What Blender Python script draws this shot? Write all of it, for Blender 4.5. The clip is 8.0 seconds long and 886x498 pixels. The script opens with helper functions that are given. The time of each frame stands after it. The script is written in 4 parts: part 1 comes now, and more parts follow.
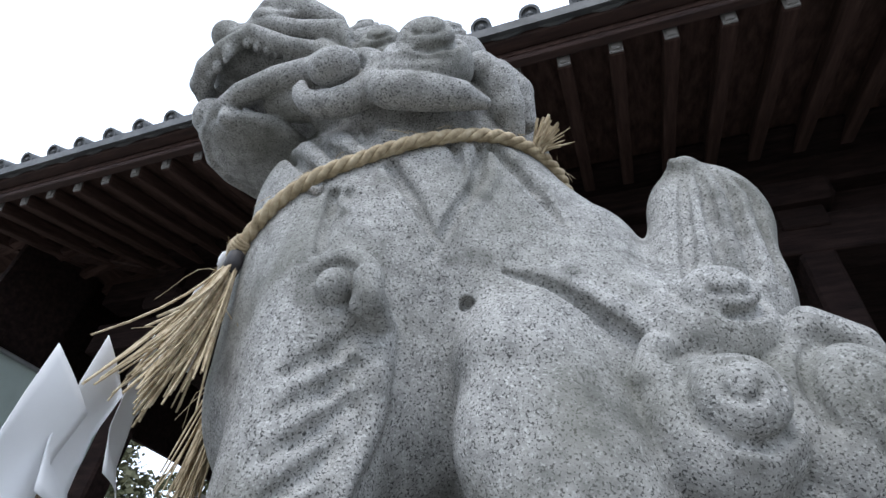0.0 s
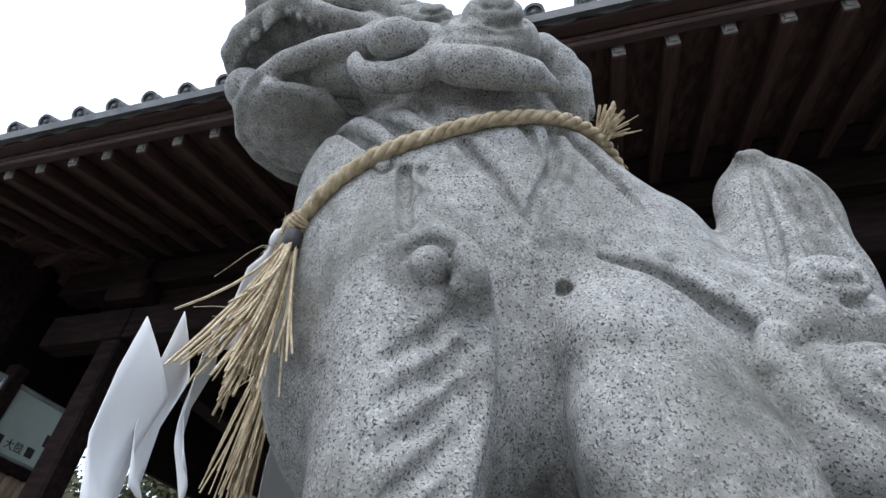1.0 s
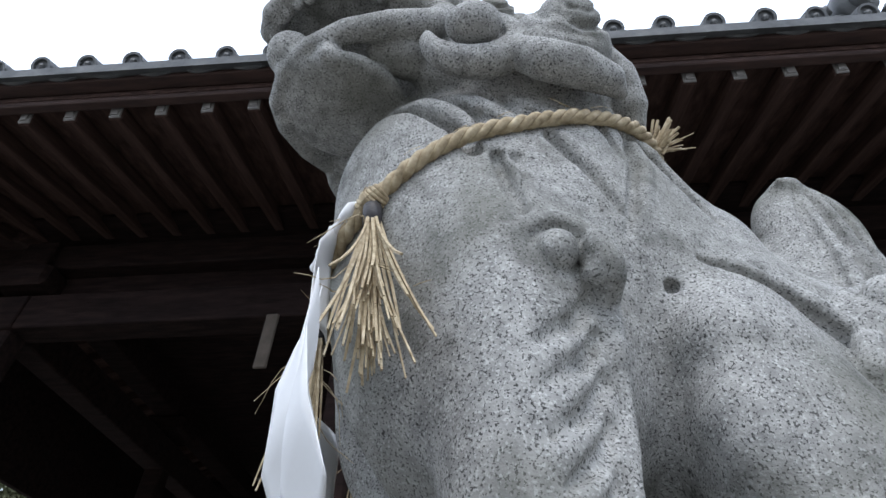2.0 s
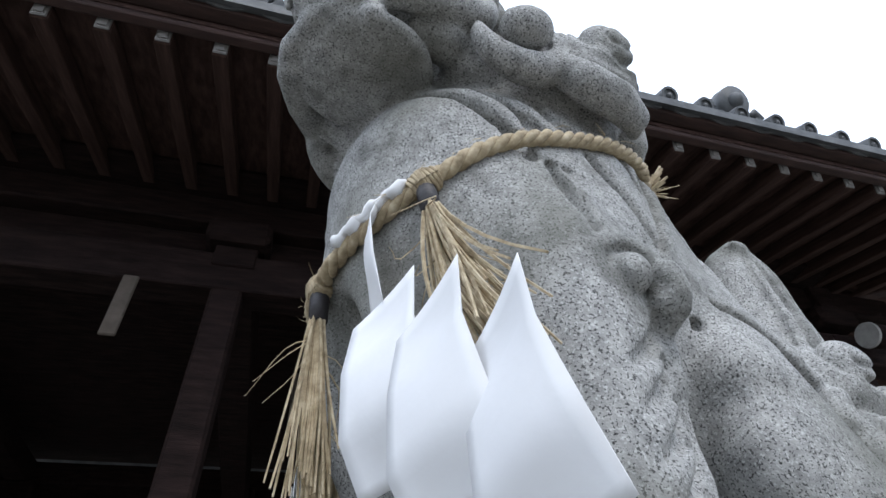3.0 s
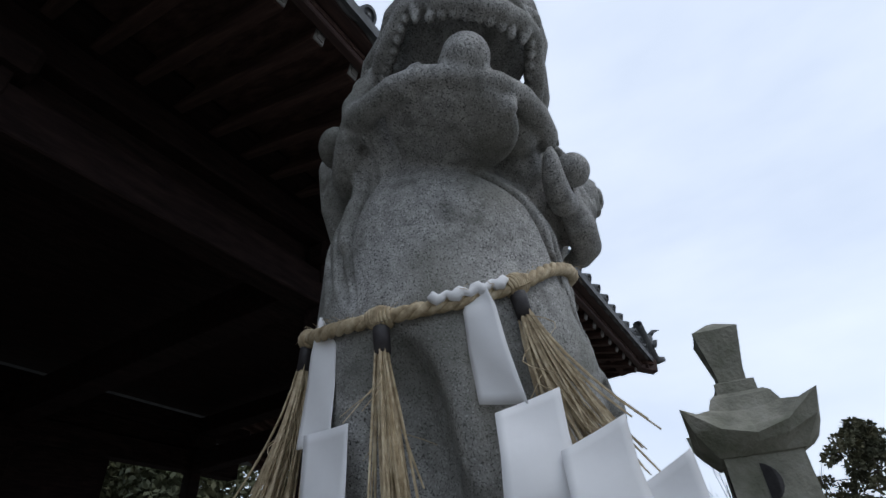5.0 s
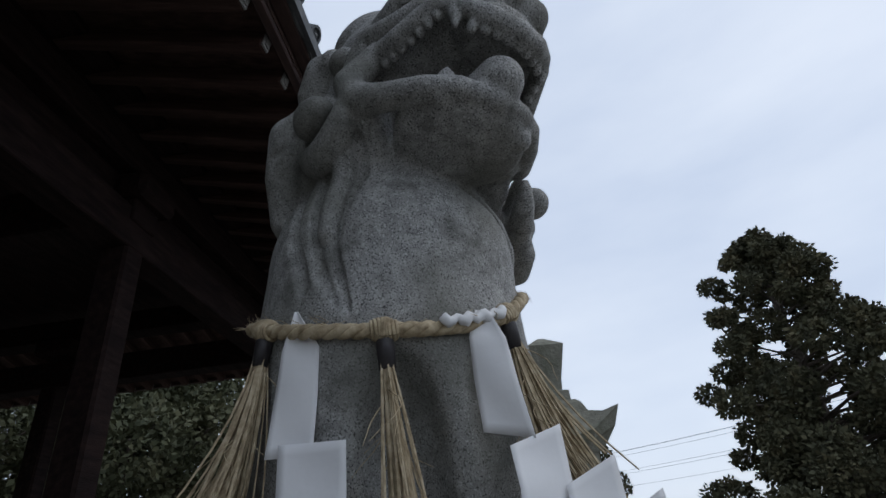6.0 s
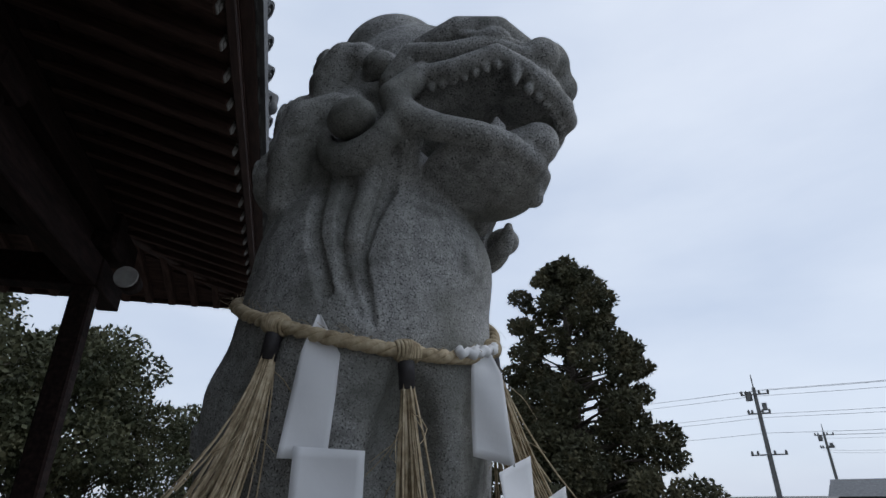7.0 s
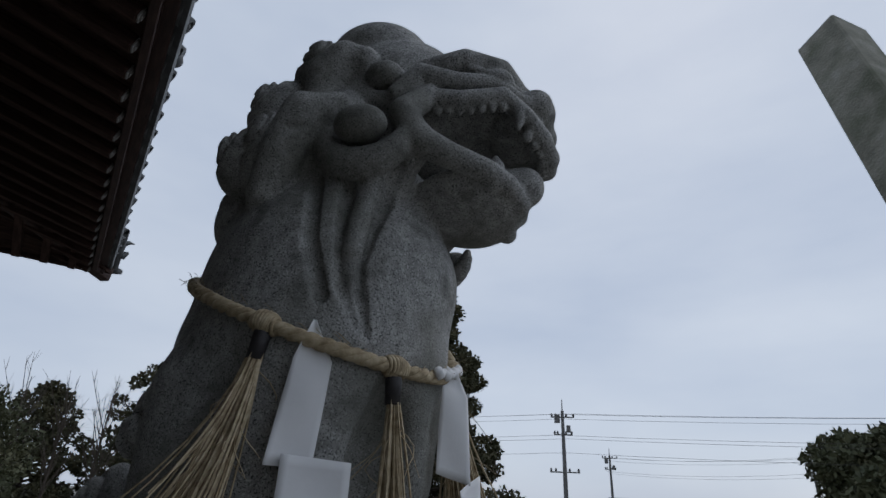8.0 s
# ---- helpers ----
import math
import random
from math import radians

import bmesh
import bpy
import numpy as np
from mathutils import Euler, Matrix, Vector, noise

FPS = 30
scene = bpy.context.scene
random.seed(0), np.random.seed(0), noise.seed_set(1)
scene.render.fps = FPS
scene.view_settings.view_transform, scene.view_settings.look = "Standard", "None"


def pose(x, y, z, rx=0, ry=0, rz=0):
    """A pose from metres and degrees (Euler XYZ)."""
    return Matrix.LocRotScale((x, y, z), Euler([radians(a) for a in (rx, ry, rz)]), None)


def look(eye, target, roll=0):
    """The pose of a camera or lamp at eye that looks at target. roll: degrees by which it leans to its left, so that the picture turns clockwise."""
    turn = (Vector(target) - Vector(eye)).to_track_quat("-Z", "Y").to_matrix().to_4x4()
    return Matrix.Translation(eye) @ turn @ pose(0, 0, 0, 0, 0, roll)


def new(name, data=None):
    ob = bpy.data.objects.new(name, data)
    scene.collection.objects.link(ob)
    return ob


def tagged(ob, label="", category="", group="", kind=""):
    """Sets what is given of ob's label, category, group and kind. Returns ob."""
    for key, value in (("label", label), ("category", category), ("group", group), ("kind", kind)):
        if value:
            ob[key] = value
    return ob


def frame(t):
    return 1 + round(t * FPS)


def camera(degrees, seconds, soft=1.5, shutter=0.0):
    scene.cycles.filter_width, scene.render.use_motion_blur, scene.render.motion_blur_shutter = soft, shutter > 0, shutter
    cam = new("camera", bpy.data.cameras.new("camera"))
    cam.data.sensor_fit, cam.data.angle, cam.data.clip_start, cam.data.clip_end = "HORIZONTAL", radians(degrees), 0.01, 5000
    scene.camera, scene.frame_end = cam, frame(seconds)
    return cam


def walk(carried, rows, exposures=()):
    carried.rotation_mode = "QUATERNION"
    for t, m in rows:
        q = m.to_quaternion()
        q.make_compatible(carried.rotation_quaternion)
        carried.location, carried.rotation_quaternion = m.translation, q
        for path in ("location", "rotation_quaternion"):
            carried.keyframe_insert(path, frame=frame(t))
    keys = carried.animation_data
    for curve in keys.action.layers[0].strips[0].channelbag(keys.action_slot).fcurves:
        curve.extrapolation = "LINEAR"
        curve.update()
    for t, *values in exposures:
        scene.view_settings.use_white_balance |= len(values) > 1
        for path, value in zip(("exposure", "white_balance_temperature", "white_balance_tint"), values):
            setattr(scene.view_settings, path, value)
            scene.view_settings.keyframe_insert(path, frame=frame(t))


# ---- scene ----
cam = camera(78.5, 8.0)
EXPOSURES = [(0.0, 0.22), (3.5, 0.15), (4.5, -0.6), (6.0, -1.15), (7.0, -1.2), (8.0, -1.5)]
PATH = [
    (0, (0.094, 0.082, 1.433), (-0.117, 1.584, 2.736), 5.7),
    (0.5, (0.029, 0.105, 1.425), (-0.117, 1.628, 2.713), 4.4),
    (1, (-0.08, 0.129, 1.43), (-0.134, 1.629, 2.752), 3.6),
    (1.5, (-0.214, 0.167, 1.421), (-0.102, 1.636, 2.774), 0.9),
    (1.7, (-0.261, 0.181, 1.415), (-0.089, 1.63, 2.783), 0.2),
    (2.8, (-0.487, 0.313, 1.426), (0.201, 1.578, 2.815), -3.4),
    (3, (-0.546, 0.332, 1.443), (0.255, 1.545, 2.817), -4.7),
    (3.5, (-0.726, 0.375, 1.489), (0.354, 1.413, 2.816), -2.5),
    (4, (-0.925, 0.416, 1.537), (0.451, 1.192, 2.763), -4.4),
    (4.5, (-1.017, 0.509, 1.543), (0.493, 1.14, 2.692), -4.8),
    (4.7, (-1.034, 0.552, 1.542), (0.507, 1.119, 2.684), -4.4),
    (5.8, (-1.112, 0.87, 1.606), (0.599, 0.712, 2.63), -6.4),
    (6, (-1.122, 0.959, 1.645), (0.595, 0.617, 2.611), -6.2),
    (6.5, (-1.143, 1.184, 1.73), (0.496, 0.418, 2.582), -4.3),
    (7, (-1.122, 1.29, 1.723), (0.438, 0.356, 2.558), -0.5),
    (7.5, (-1.065, 1.393, 1.722), (0.284, 0.206, 2.599), 0.2),
    (8, (-1.008, 1.504, 1.74), (0.214, 0.166, 2.586), 2.8),
]
walk(cam, [(t, look(eye, target, roll)) for t, eye, target, roll in PATH], EXPOSURES)

# ---- world and light ----
SUN_ELEV, SUN_ROT = radians(48), radians(165)
world = bpy.data.worlds.new("sky")
scene.world = world
world.use_nodes = True
wn, wl = world.node_tree.nodes, world.node_tree.links
wn.clear()
w_out = wn.new("ShaderNodeOutputWorld")
w_bg = wn.new("ShaderNodeBackground")
w_bg.inputs["Strength"].default_value = 0.15
w_sky = wn.new("ShaderNodeTexSky")
w_sky.sky_type = "NISHITA"
w_sky.sun_disc = False
w_sky.sun_elevation, w_sky.sun_rotation = SUN_ELEV, SUN_ROT
w_co = wn.new("ShaderNodeTexCoord")
w_map = wn.new("ShaderNodeMapping")
w_map.inputs["Scale"].default_value = (1.2, 1.2, 3.6)
w_no = wn.new("ShaderNodeTexNoise")
w_no.inputs["Scale"].default_value = 1.6
w_no.inputs["Detail"].default_value = 5
w_ra = wn.new("ShaderNodeValToRGB")
w_ra.color_ramp.elements[0].position, w_ra.color_ramp.elements[1].position = 0.3, 0.72
w_ra.color_ramp.elements[0].color = (9.4, 10.9, 13.6, 1)
w_ra.color_ramp.elements[1].color = (12.2, 13.5, 15.6, 1)
w_mix = wn.new("ShaderNodeMix")
w_mix.data_type = "RGBA"
w_mix.inputs[0].default_value = 0.85
wl.new(w_co.outputs["Generated"], w_map.inputs["Vector"])
wl.new(w_map.outputs["Vector"], w_no.inputs["Vector"])
wl.new(w_no.outputs["Fac"], w_ra.inputs["Fac"])
wl.new(w_sky.outputs["Color"], w_mix.inputs[6])
wl.new(w_ra.outputs["Color"], w_mix.inputs[7])
wl.new(w_mix.outputs[2], w_bg.inputs["Color"])
wl.new(w_bg.outputs["Background"], w_out.inputs["Surface"])
sun = new("sun", bpy.data.lights.new("sun", "SUN"))
sun.data.energy, sun.data.angle, sun.data.color = 1.0, radians(25), (1.0, 0.96, 0.9)
sun.matrix_world = look((-1.0, -3.7, 4.3), (0, 0, 0))


# ---- materials ----
def mat(name, colours, scale=8.0, rough=0.8, bump=0.3, bump_scale=40.0, metal=0.0, specks=None, stain=None, stretch=(1, 1, 1), dist=0.01, spec=0.4):
    """A surface of two or more colours mixed by noise, with fine relief, and if wanted dark specks and stains."""
    m = bpy.data.materials.new(name)
    m.use_nodes = True
    n, l = m.node_tree.nodes, m.node_tree.links
    b = n["Principled BSDF"]
    b.inputs["Roughness"].default_value, b.inputs["Metallic"].default_value = rough, metal
    b.inputs["Specular IOR Level"].default_value = spec
    co = n.new("ShaderNodeTexCoord")
    mp = n.new("ShaderNodeMapping")
    mp.inputs["Scale"].default_value = stretch
    l.new(co.outputs["Object"], mp.inputs["Vector"])
    big = n.new("ShaderNodeTexNoise")
    big.inputs["Scale"].default_value, big.inputs["Detail"].default_value, big.inputs["Roughness"].default_value = scale, 6, 0.6
    l.new(mp.outputs["Vector"], big.inputs["Vector"])
    ramp = n.new("ShaderNodeValToRGB")
    e = ramp.color_ramp.elements
    e[0].position, e[1].position = 0.32, 0.68
    e[0].color, e[1].color = (*colours[0], 1), (*colours[-1], 1)
    for i, c in enumerate(colours[1:-1]):
        k = e.new(0.32 + 0.36 * (i + 1) / (len(colours) - 1))
        k.color = (*c, 1)
    l.new(big.outputs["Fac"], ramp.inputs["Fac"])
    colour = ramp.outputs["Color"]

    def over(colour, tint, tex_scale, lo, hi, amount, kind="noise"):
        t = n.new("ShaderNodeTexNoise" if kind == "noise" else "ShaderNodeTexVoronoi")
        t.inputs["Scale"].default_value = tex_scale
        if kind == "noise":
            t.inputs["Detail"].default_value = 3
        l.new(mp.outputs["Vector"], t.inputs["Vector"])
        r = n.new("ShaderNodeMapRange")
        r.inputs["From Min"].default_value, r.inputs["From Max"].default_value = lo, hi
        r.inputs["To Max"].default_value = amount
        l.new(t.outputs["Fac" if kind == "noise" else "Distance"], r.inputs["Value"])
        x = n.new("ShaderNodeMix")
        x.data_type = "RGBA"
        l.new(r.outputs["Result"], x.inputs[0])
        l.new(colour, x.inputs[6])
        x.inputs[7].default_value = (*tint, 1)
        return x.outputs[2]

    for s in specks or ():
        colour = over(colour, *s)
    for s in stain or ():
        colour = over(colour, *s)
    l.new(colour, b.inputs["Base Color"])
    if bump:
        f = n.new("ShaderNodeTexNoise")
        f.inputs["Scale"].default_value, f.inputs["Detail"].default_value = bump_scale, 5
        l.new(mp.outputs["Vector"], f.inputs["Vector"])
        bp = n.new("ShaderNodeBump")
        bp.inputs["Strength"].default_value, bp.inputs["Distance"].default_value = bump, dist
        l.new(f.outputs["Fac"], bp.inputs["Height"])
        l.new(bp.outputs["Normal"], b.inputs["Normal"])
    return m


GRANITE = mat("granite", [(0.23, 0.229, 0.22), (0.325, 0.321, 0.308), (0.42, 0.414, 0.396)], 40, 0.75, 0.5, 260, dist=0.003,
              specks=[((0.60, 0.60, 0.58), 260, 0.56, 0.66, 0.65), ((0.04, 0.04, 0.04), 350, 0.58, 0.605, 0.88), ((0.02, 0.02, 0.02), 190, 0.655, 0.68, 0.9)],
              stain=[((0.115, 0.115, 0.092), 4.5, 0.48, 0.68, 0.62), ((0.07, 0.07, 0.06), 14, 0.55, 0.70, 0.55)])
LANTERN_STONE = mat("lantern_stone", [(0.17, 0.167, 0.135), (0.25, 0.245, 0.20), (0.32, 0.31, 0.265)], 9, 0.9, 0.6, 70,
                    stain=[((0.10, 0.11, 0.07), 6, 0.5, 0.7, 0.7)])
STRAW = mat("straw", [(0.26, 0.20, 0.12), (0.44, 0.35, 0.225), (0.58, 0.49, 0.34)], 60, 0.7, 0.4, 120, dist=0.003)
PAPER = mat("paper", [(0.76, 0.76, 0.765), (0.82, 0.82, 0.83)], 6, 0.85, 0.15, 30, dist=0.004)
TAPE = mat("tape", [(0.025, 0.022, 0.025), (0.05, 0.045, 0.045)], 30, 0.5, 0.2, 80)
# hall timber taken down to near black: the interior's shade is in the colour
SHADED_WOOD = mat("shaded_wood", [(0.009, 0.006, 0.0055), (0.017, 0.0105, 0.0095), (0.027, 0.0165, 0.0145)], 5, 0.85, 0.4, 40, stretch=(1, 6, 6), spec=0.08)
TILE = mat("roof_tile", [(0.06, 0.063, 0.066), (0.10, 0.105, 0.11), (0.15, 0.153, 0.156)], 6, 0.55, 0.3, 30)
WHITE_END = mat("rafter_end_paint", [(0.16, 0.15, 0.145), (0.26, 0.25, 0.24)], 20, 0.8, 0.2, 40)
PALE_END = mat("beam_end_paint", [(0.26, 0.25, 0.24), (0.38, 0.37, 0.35)], 12, 0.8, 0.2, 40)
GROUND = mat("gravel_ground", [(0.12, 0.11, 0.095), (0.18, 0.17, 0.15), (0.24, 0.225, 0.2)], 3, 0.95, 0.8, 30)
LEAF = mat("conifer_leaf", [(0.036, 0.038, 0.02), (0.065, 0.064, 0.032), (0.11, 0.095, 0.048)], 1.5, 0.8, 0)
BARK = mat("bark", [(0.05, 0.04, 0.03), (0.10, 0.08, 0.065)], 6, 0.9, 0.6, 20)
CONCRETE = mat("concrete", [(0.10, 0.10, 0.10), (0.16, 0.16, 0.155)], 4, 0.9, 0.3, 30)


# ---- mesh tools ----
def part(name, bm, material, parent=None, label="", smooth=False):
    """Links a bmesh as one mesh object."""
    me = bpy.data.meshes.new(name)
    if smooth:
        for f in bm.faces:
            f.smooth = True
    bm.normal_update()
    bm.to_mesh(me)
    bm.free()
    me.materials.append(material)
    ob = new(name, me)
    if parent is not None:
        ob.parent = parent
    if label:
        tagged(ob, label)
    return ob


def box(bm, c, size, m=None, bevel=0.0):
    r = bmesh.ops.create_cube(bm, size=1.0)
    vs = r["verts"]
    bmesh.ops.scale(bm, vec=size, verts=vs)
    if bevel:
        es = list({e for v in vs for e in v.link_edges})
        b = bmesh.ops.bevel(bm, geom=es, offset=bevel, segments=1, affect="EDGES")
        vs = list({v for f in b["faces"] for v in f.verts} | {v for v in vs if v.is_valid})
    t = Matrix.Translation(c)
    if m is not None:
        t = t @ m
    bmesh.ops.transform(bm, matrix=t, verts=vs)
    return vs


def tube(bm, pts, radii, sides=8, cap=True):
    """A round tube along points."""
    pts = [Vector(p) for p in pts]
    if not isinstance(radii, (list, tuple)):
        radii = [radii] * len(pts)
    rings, up = [], None
    for i, p in enumerate(pts):
        d = (pts[min(i + 1, len(pts) - 1)] - pts[max(i - 1, 0)]).normalized()
        if up is None:
            up = d.orthogonal().normalized()
        up = (up - d * up.dot(d)).normalized()
        side = d.cross(up)
        rings.append([bm.verts.new(p + radii[i] * (math.cos(2 * math.pi * k / sides) * up + math.sin(2 * math.pi * k / sides) * side)) for k in range(sides)])
    for a, b in zip(rings, rings[1:]):
        for k in range(sides):
            bm.faces.new((a[k], a[(k + 1) % sides], b[(k + 1) % sides], b[k]))
    if cap:
        bm.faces.new(rings[0][::-1])
        bm.faces.new(rings[-1])


# ---- the guardian lion, carved as one solid ----
STEP = 0.0048
LO = np.array((-0.66, 0.46, 1.22))
DIM = np.ceil((np.array((0.80, 1.32, 2.92)) - LO) / STEP).astype(int)
FIELD = np.full(DIM, 1.0, np.float32)
AX = [(LO[i] + STEP * np.arange(DIM[i])).astype(np.float32) for i in range(3)]


def block(lo, hi):
    s = []
    for i in range(3):
        a = max(0, int((lo[i] - LO[i]) / STEP))
        b = min(DIM[i], int((hi[i] - LO[i]) / STEP) + 2)
        if b <= a:
            return None, None
        s.append(slice(a, b))
    s = tuple(s)
    return s, np.stack(np.meshgrid(AX[0][s[0]], AX[1][s[1]], AX[2][s[2]], indexing="ij"), -1)


def blend(a, b, k):
    h = np.maximum(k - np.abs(a - b), 0) / k
    return np.minimum(a, b) - h * h * k * 0.25


def put(s, d, k, cut=False):
    if cut:
        FIELD[s] = -blend(-FIELD[s], d, k)
    else:
        FIELD[s] = blend(FIELD[s], d, k)


def blob(c, r, axes=None, k=0.03, cut=False):
    """An ellipsoid; axes: 3 x 3, its axes as rows."""
    c, r = np.array(c, float), np.array(r, float)
    m = r.max() + 2 * k + 0.02
    s, P = block(c - m, c + m)
    if s is None:
        return
    q = P - c.astype(np.float32)
    if axes is not None:
        q = q @ np.array(axes, np.float32).T
    a = np.linalg.norm(q / r, axis=-1)
    b = np.linalg.norm(q / (r * r), axis=-1)
    put(s, a * (a - 1) / np.maximum(b, 1e-6), k, cut)


def limb(pts, radii, k=0.03, cut=False):
    """Round cones along points."""
    pts = [np.array(p, float) for p in pts]
    if not isinstance(radii, (list, tuple)):
        radii = [radii] * len(pts)
    m = max(radii) + 2 * k + 0.02
    allp = np.array(pts)
    s, P = block(allp.min(0) - m, allp.max(0) + m)
    if s is None:
        return
    best = None
    for a, b, ra, rb in zip(pts, pts[1:], radii, radii[1:]):
        ab = b - a
        t = np.clip(((P - a) @ ab) / max(ab @ ab, 1e-9), 0, 1)
        d = np.linalg.norm(P - a - t[..., None] * ab, axis=-1) - (ra + (rb - ra) * t)
        best = d if best is None else np.minimum(best, d)
    put(s, best.astype(np.float32), k, cut)


def at(p, field=None):
    i = np.clip(((np.array(p) - LO) / STEP).round().astype(int), 0, DIM - 1)
    return (FIELD if field is None else field)[tuple(i)]


def snap(p, way, depth=0.0, far=0.5, field=None):
    """The place where a line through p along way, coming from outside, meets the stone; depth: how far further in."""
    p, way = np.array(p, float), np.array(way, float)
    way = way / np.linalg.norm(way)
    q = p - way * far
    for i in range(int(2 * far / 0.004)):
        if at(q, field) < 0:
            break
        q = q + way * 0.004
    return q + way * depth


# body frame: forward, left
B0 = np.array((-0.10, 0.88, 0.0))
BF = np.array((-0.983, 0.184, 0.0))
BL = np.array((-0.184, -0.983, 0.0))


def other(p):
    """The same place on the lion's other flank."""
    p = np.array(p, float)
    return p - 2 * ((p - B0) @ BL) * BL


# head frame: forward, right, up
H0 = np.array((-0.455, 0.735, 2.31))
HF = np.array((-0.9, -0.436, 0.0))
HR = np.array((-0.436, 0.9, 0.0))
HU = np.array((0.0, 0.0, 1.0))
HEAD = np.array((HF, HR, HU))


def hd(f, r, u):
    return H0 + HF * f + HR * r + HU * u


def curl(c, normal, R, up=(0, 0, 1), flat=0.62, inner=0.52, off=(0.0, 0.16), tall=1.0, turn=1):
    """A snail-shaped lock: a dome, a ball set into it behind a ring groove, and a spiral cut on the ball."""
    n = np.array(normal, float)
    n /= np.linalg.norm(n)
    a = np.cross(np.array(up, float), n)
    a /= np.linalg.norm(a)
    b = np.cross(n, a)
    c = np.array(c, float)
    axes = (a, b, n)
    blob(c, (R, R * tall, R * flat), axes, 0.005)
    h = c + a * R * off[0] + b * R * off[1]
    q = R * inner
    blob(h + n * R * flat * 0.62, (q, q * tall, q * 0.78), axes, 0.003)

    def ring(first, last, r0, r1, steps):
        pts = []
        for i in range(steps):
            w = i / (steps - 1)
            ang = turn * (first + (last - first) * w)
            rr = r0 + (r1 - r0) * w
            pts.append(snap(h + a * rr * math.cos(ang) + b * rr * tall * math.sin(ang), -n, 0.0, R * 1.3))
        return pts
    limb(ring(2.4, 8.1, q * 1.14, q * 1.02, 26), [0.003] + [R * 0.05 + 0.004] * 24 + [0.003], 0.004, cut=True)
    limb(ring(-0.6, 6.4, q * 0.78, q * 0.24, 26), [0.002] + [R * 0.022 + 0.0028] * 23 + [0.003, 0.002], 0.004, cut=True)


def both(fn):
    for side in (0, 1):
        fn((lambda p: np.array(p, float)) if side == 0 else other, side)


# the face leans a little to the lion's left
ROLL = radians(10)
FR = HR * math.cos(ROLL) + HU * math.sin(ROLL)
FU = HU * math.cos(ROLL) - HR * math.sin(ROLL)
FACE = np.array((HF, FR, FU))
FO = H0 - HR * 0.008


def fc(f, r, u):
    """A place on the face: forward, to its right, up."""
    return FO + HF * f + FR * r + FU * u


def carve_body():
    limb([(-0.12, 0.878, 1.80), (-0.125, 0.877, 1.98), (-0.135, 0.872, 2.12), (-0.16, 0.86, 2.32)], [0.235, 0.25, 0.24, 0.17], 0.05)
    limb([(0.0, 0.855, 2.0), (-0.02, 0.85, 2.20), (-0.05, 0.85, 2.38)], [0.22, 0.21, 0.15], 0.06)
    limb([(-0.03, 0.865, 1.95), (0.31, 0.805, 1.80)], [0.22, 0.16], 0.05)
    limb([(0.20, 0.82, 1.72), (0.50, 0.77, 1.70)], [0.16, 0.13], 0.05)
    blob((0.38, 0.79, 1.52), (0.24, 0.15, 0.28), (BF, BL, HU), 0.05)

    def legs(m, side):
        limb([m((-0.14, 0.715, 1.88)), m((-0.135, 0.71, 1.62)), m((-0.125, 0.71, 1.32))], [0.105, 0.092, 0.085], 0.04)
        blob(m((-0.17, 0.71, 1.285)), (0.12, 0.09, 0.065), (BF, BL, HU), 0.04)
        limb([m((0.13, 0.715, 1.79)), m((0.175, 0.71, 1.62)), m((0.17, 0.70, 1.45))], [0.098, 0.116, 0.11], 0.03)
        blob(m((0.09, 0.70, 1.285)), (0.15, 0.095, 0.065), (BF, BL, HU), 0.04)
    both(legs)
    limb([(0.02, 0.85, 2.12), (0.20, 0.82, 2.0)], [0.2, 0.14], 0.05)
    for m in (lambda p: np.array(p, float), other):
        limb([m((-0.008, 0.605, 1.80)), m((-0.004, 0.61, 1.74)), m((0.0, 0.615, 1.65)), m((0.004, 0.63, 1.40))], [0.010, 0.038, 0.050, 0.060], 0.022, cut=True)
        limb([m((0.15, 0.60, 1.735)), m((0.06, 0.60, 1.72))], [0.008, 0.008], 0.03, cut=True)
    blob((-0.20, 0.862, 2.135), (0.165, 0.20, 0.155), (BF, BL, HU), 0.04)
    # hollow between the forelegs, under the chest
    blob((-0.37, 0.893, 1.66), (0.13, 0.075, 0.25), (BF, BL, HU), 0.04, cut=True)


def carve_skull():
    blob(hd(-0.25, 0, 0.22), (0.19, 0.155, 0.20), HEAD, 0.05)
    blob(hd(-0.29, 0.01, 0.37), (0.13, 0.12, 0.10), HEAD, 0.012)
    limb([hd(-0.13, 0.15, 0.04), hd(-0.21, 0.12, 0.0)], [0.035, 0.06], 0.02)
    limb([hd(-0.12, -0.17, 0.03), hd(-0.21, -0.13, 0.01)], [0.03, 0.06], 0.02)
    limb([hd(-0.05, -0.100, 0.0), hd(-0.11, -0.135, 0.0)], [0.020, 0.042], 0.03)
    # upper jaw and brow
    blob(fc(-0.07, 0, 0.20), (0.145, 0.135, 0.075), FACE, 0.03)
    blob(fc(-0.08, 0, 0.235), (0.10, 0.12, 0.055), FACE, 0.03)
    # lower jaw and throat
    limb([hd(-0.10, 0, 0.0), hd(-0.2, 0, 0.0)], [0.045, 0.08], 0.03)
    blob(hd(-0.26, 0.01, -0.04), (0.10, 0.15, 0.11), HEAD, 0.05)
    blob(fc(-0.07, 0, -0.036), (0.112, 0.120, 0.036), FACE, 0.018)
    blob(fc(-0.05, 0, 0.055), (0.17, 0.130, 0.078), FACE, 0.015, cut=True)


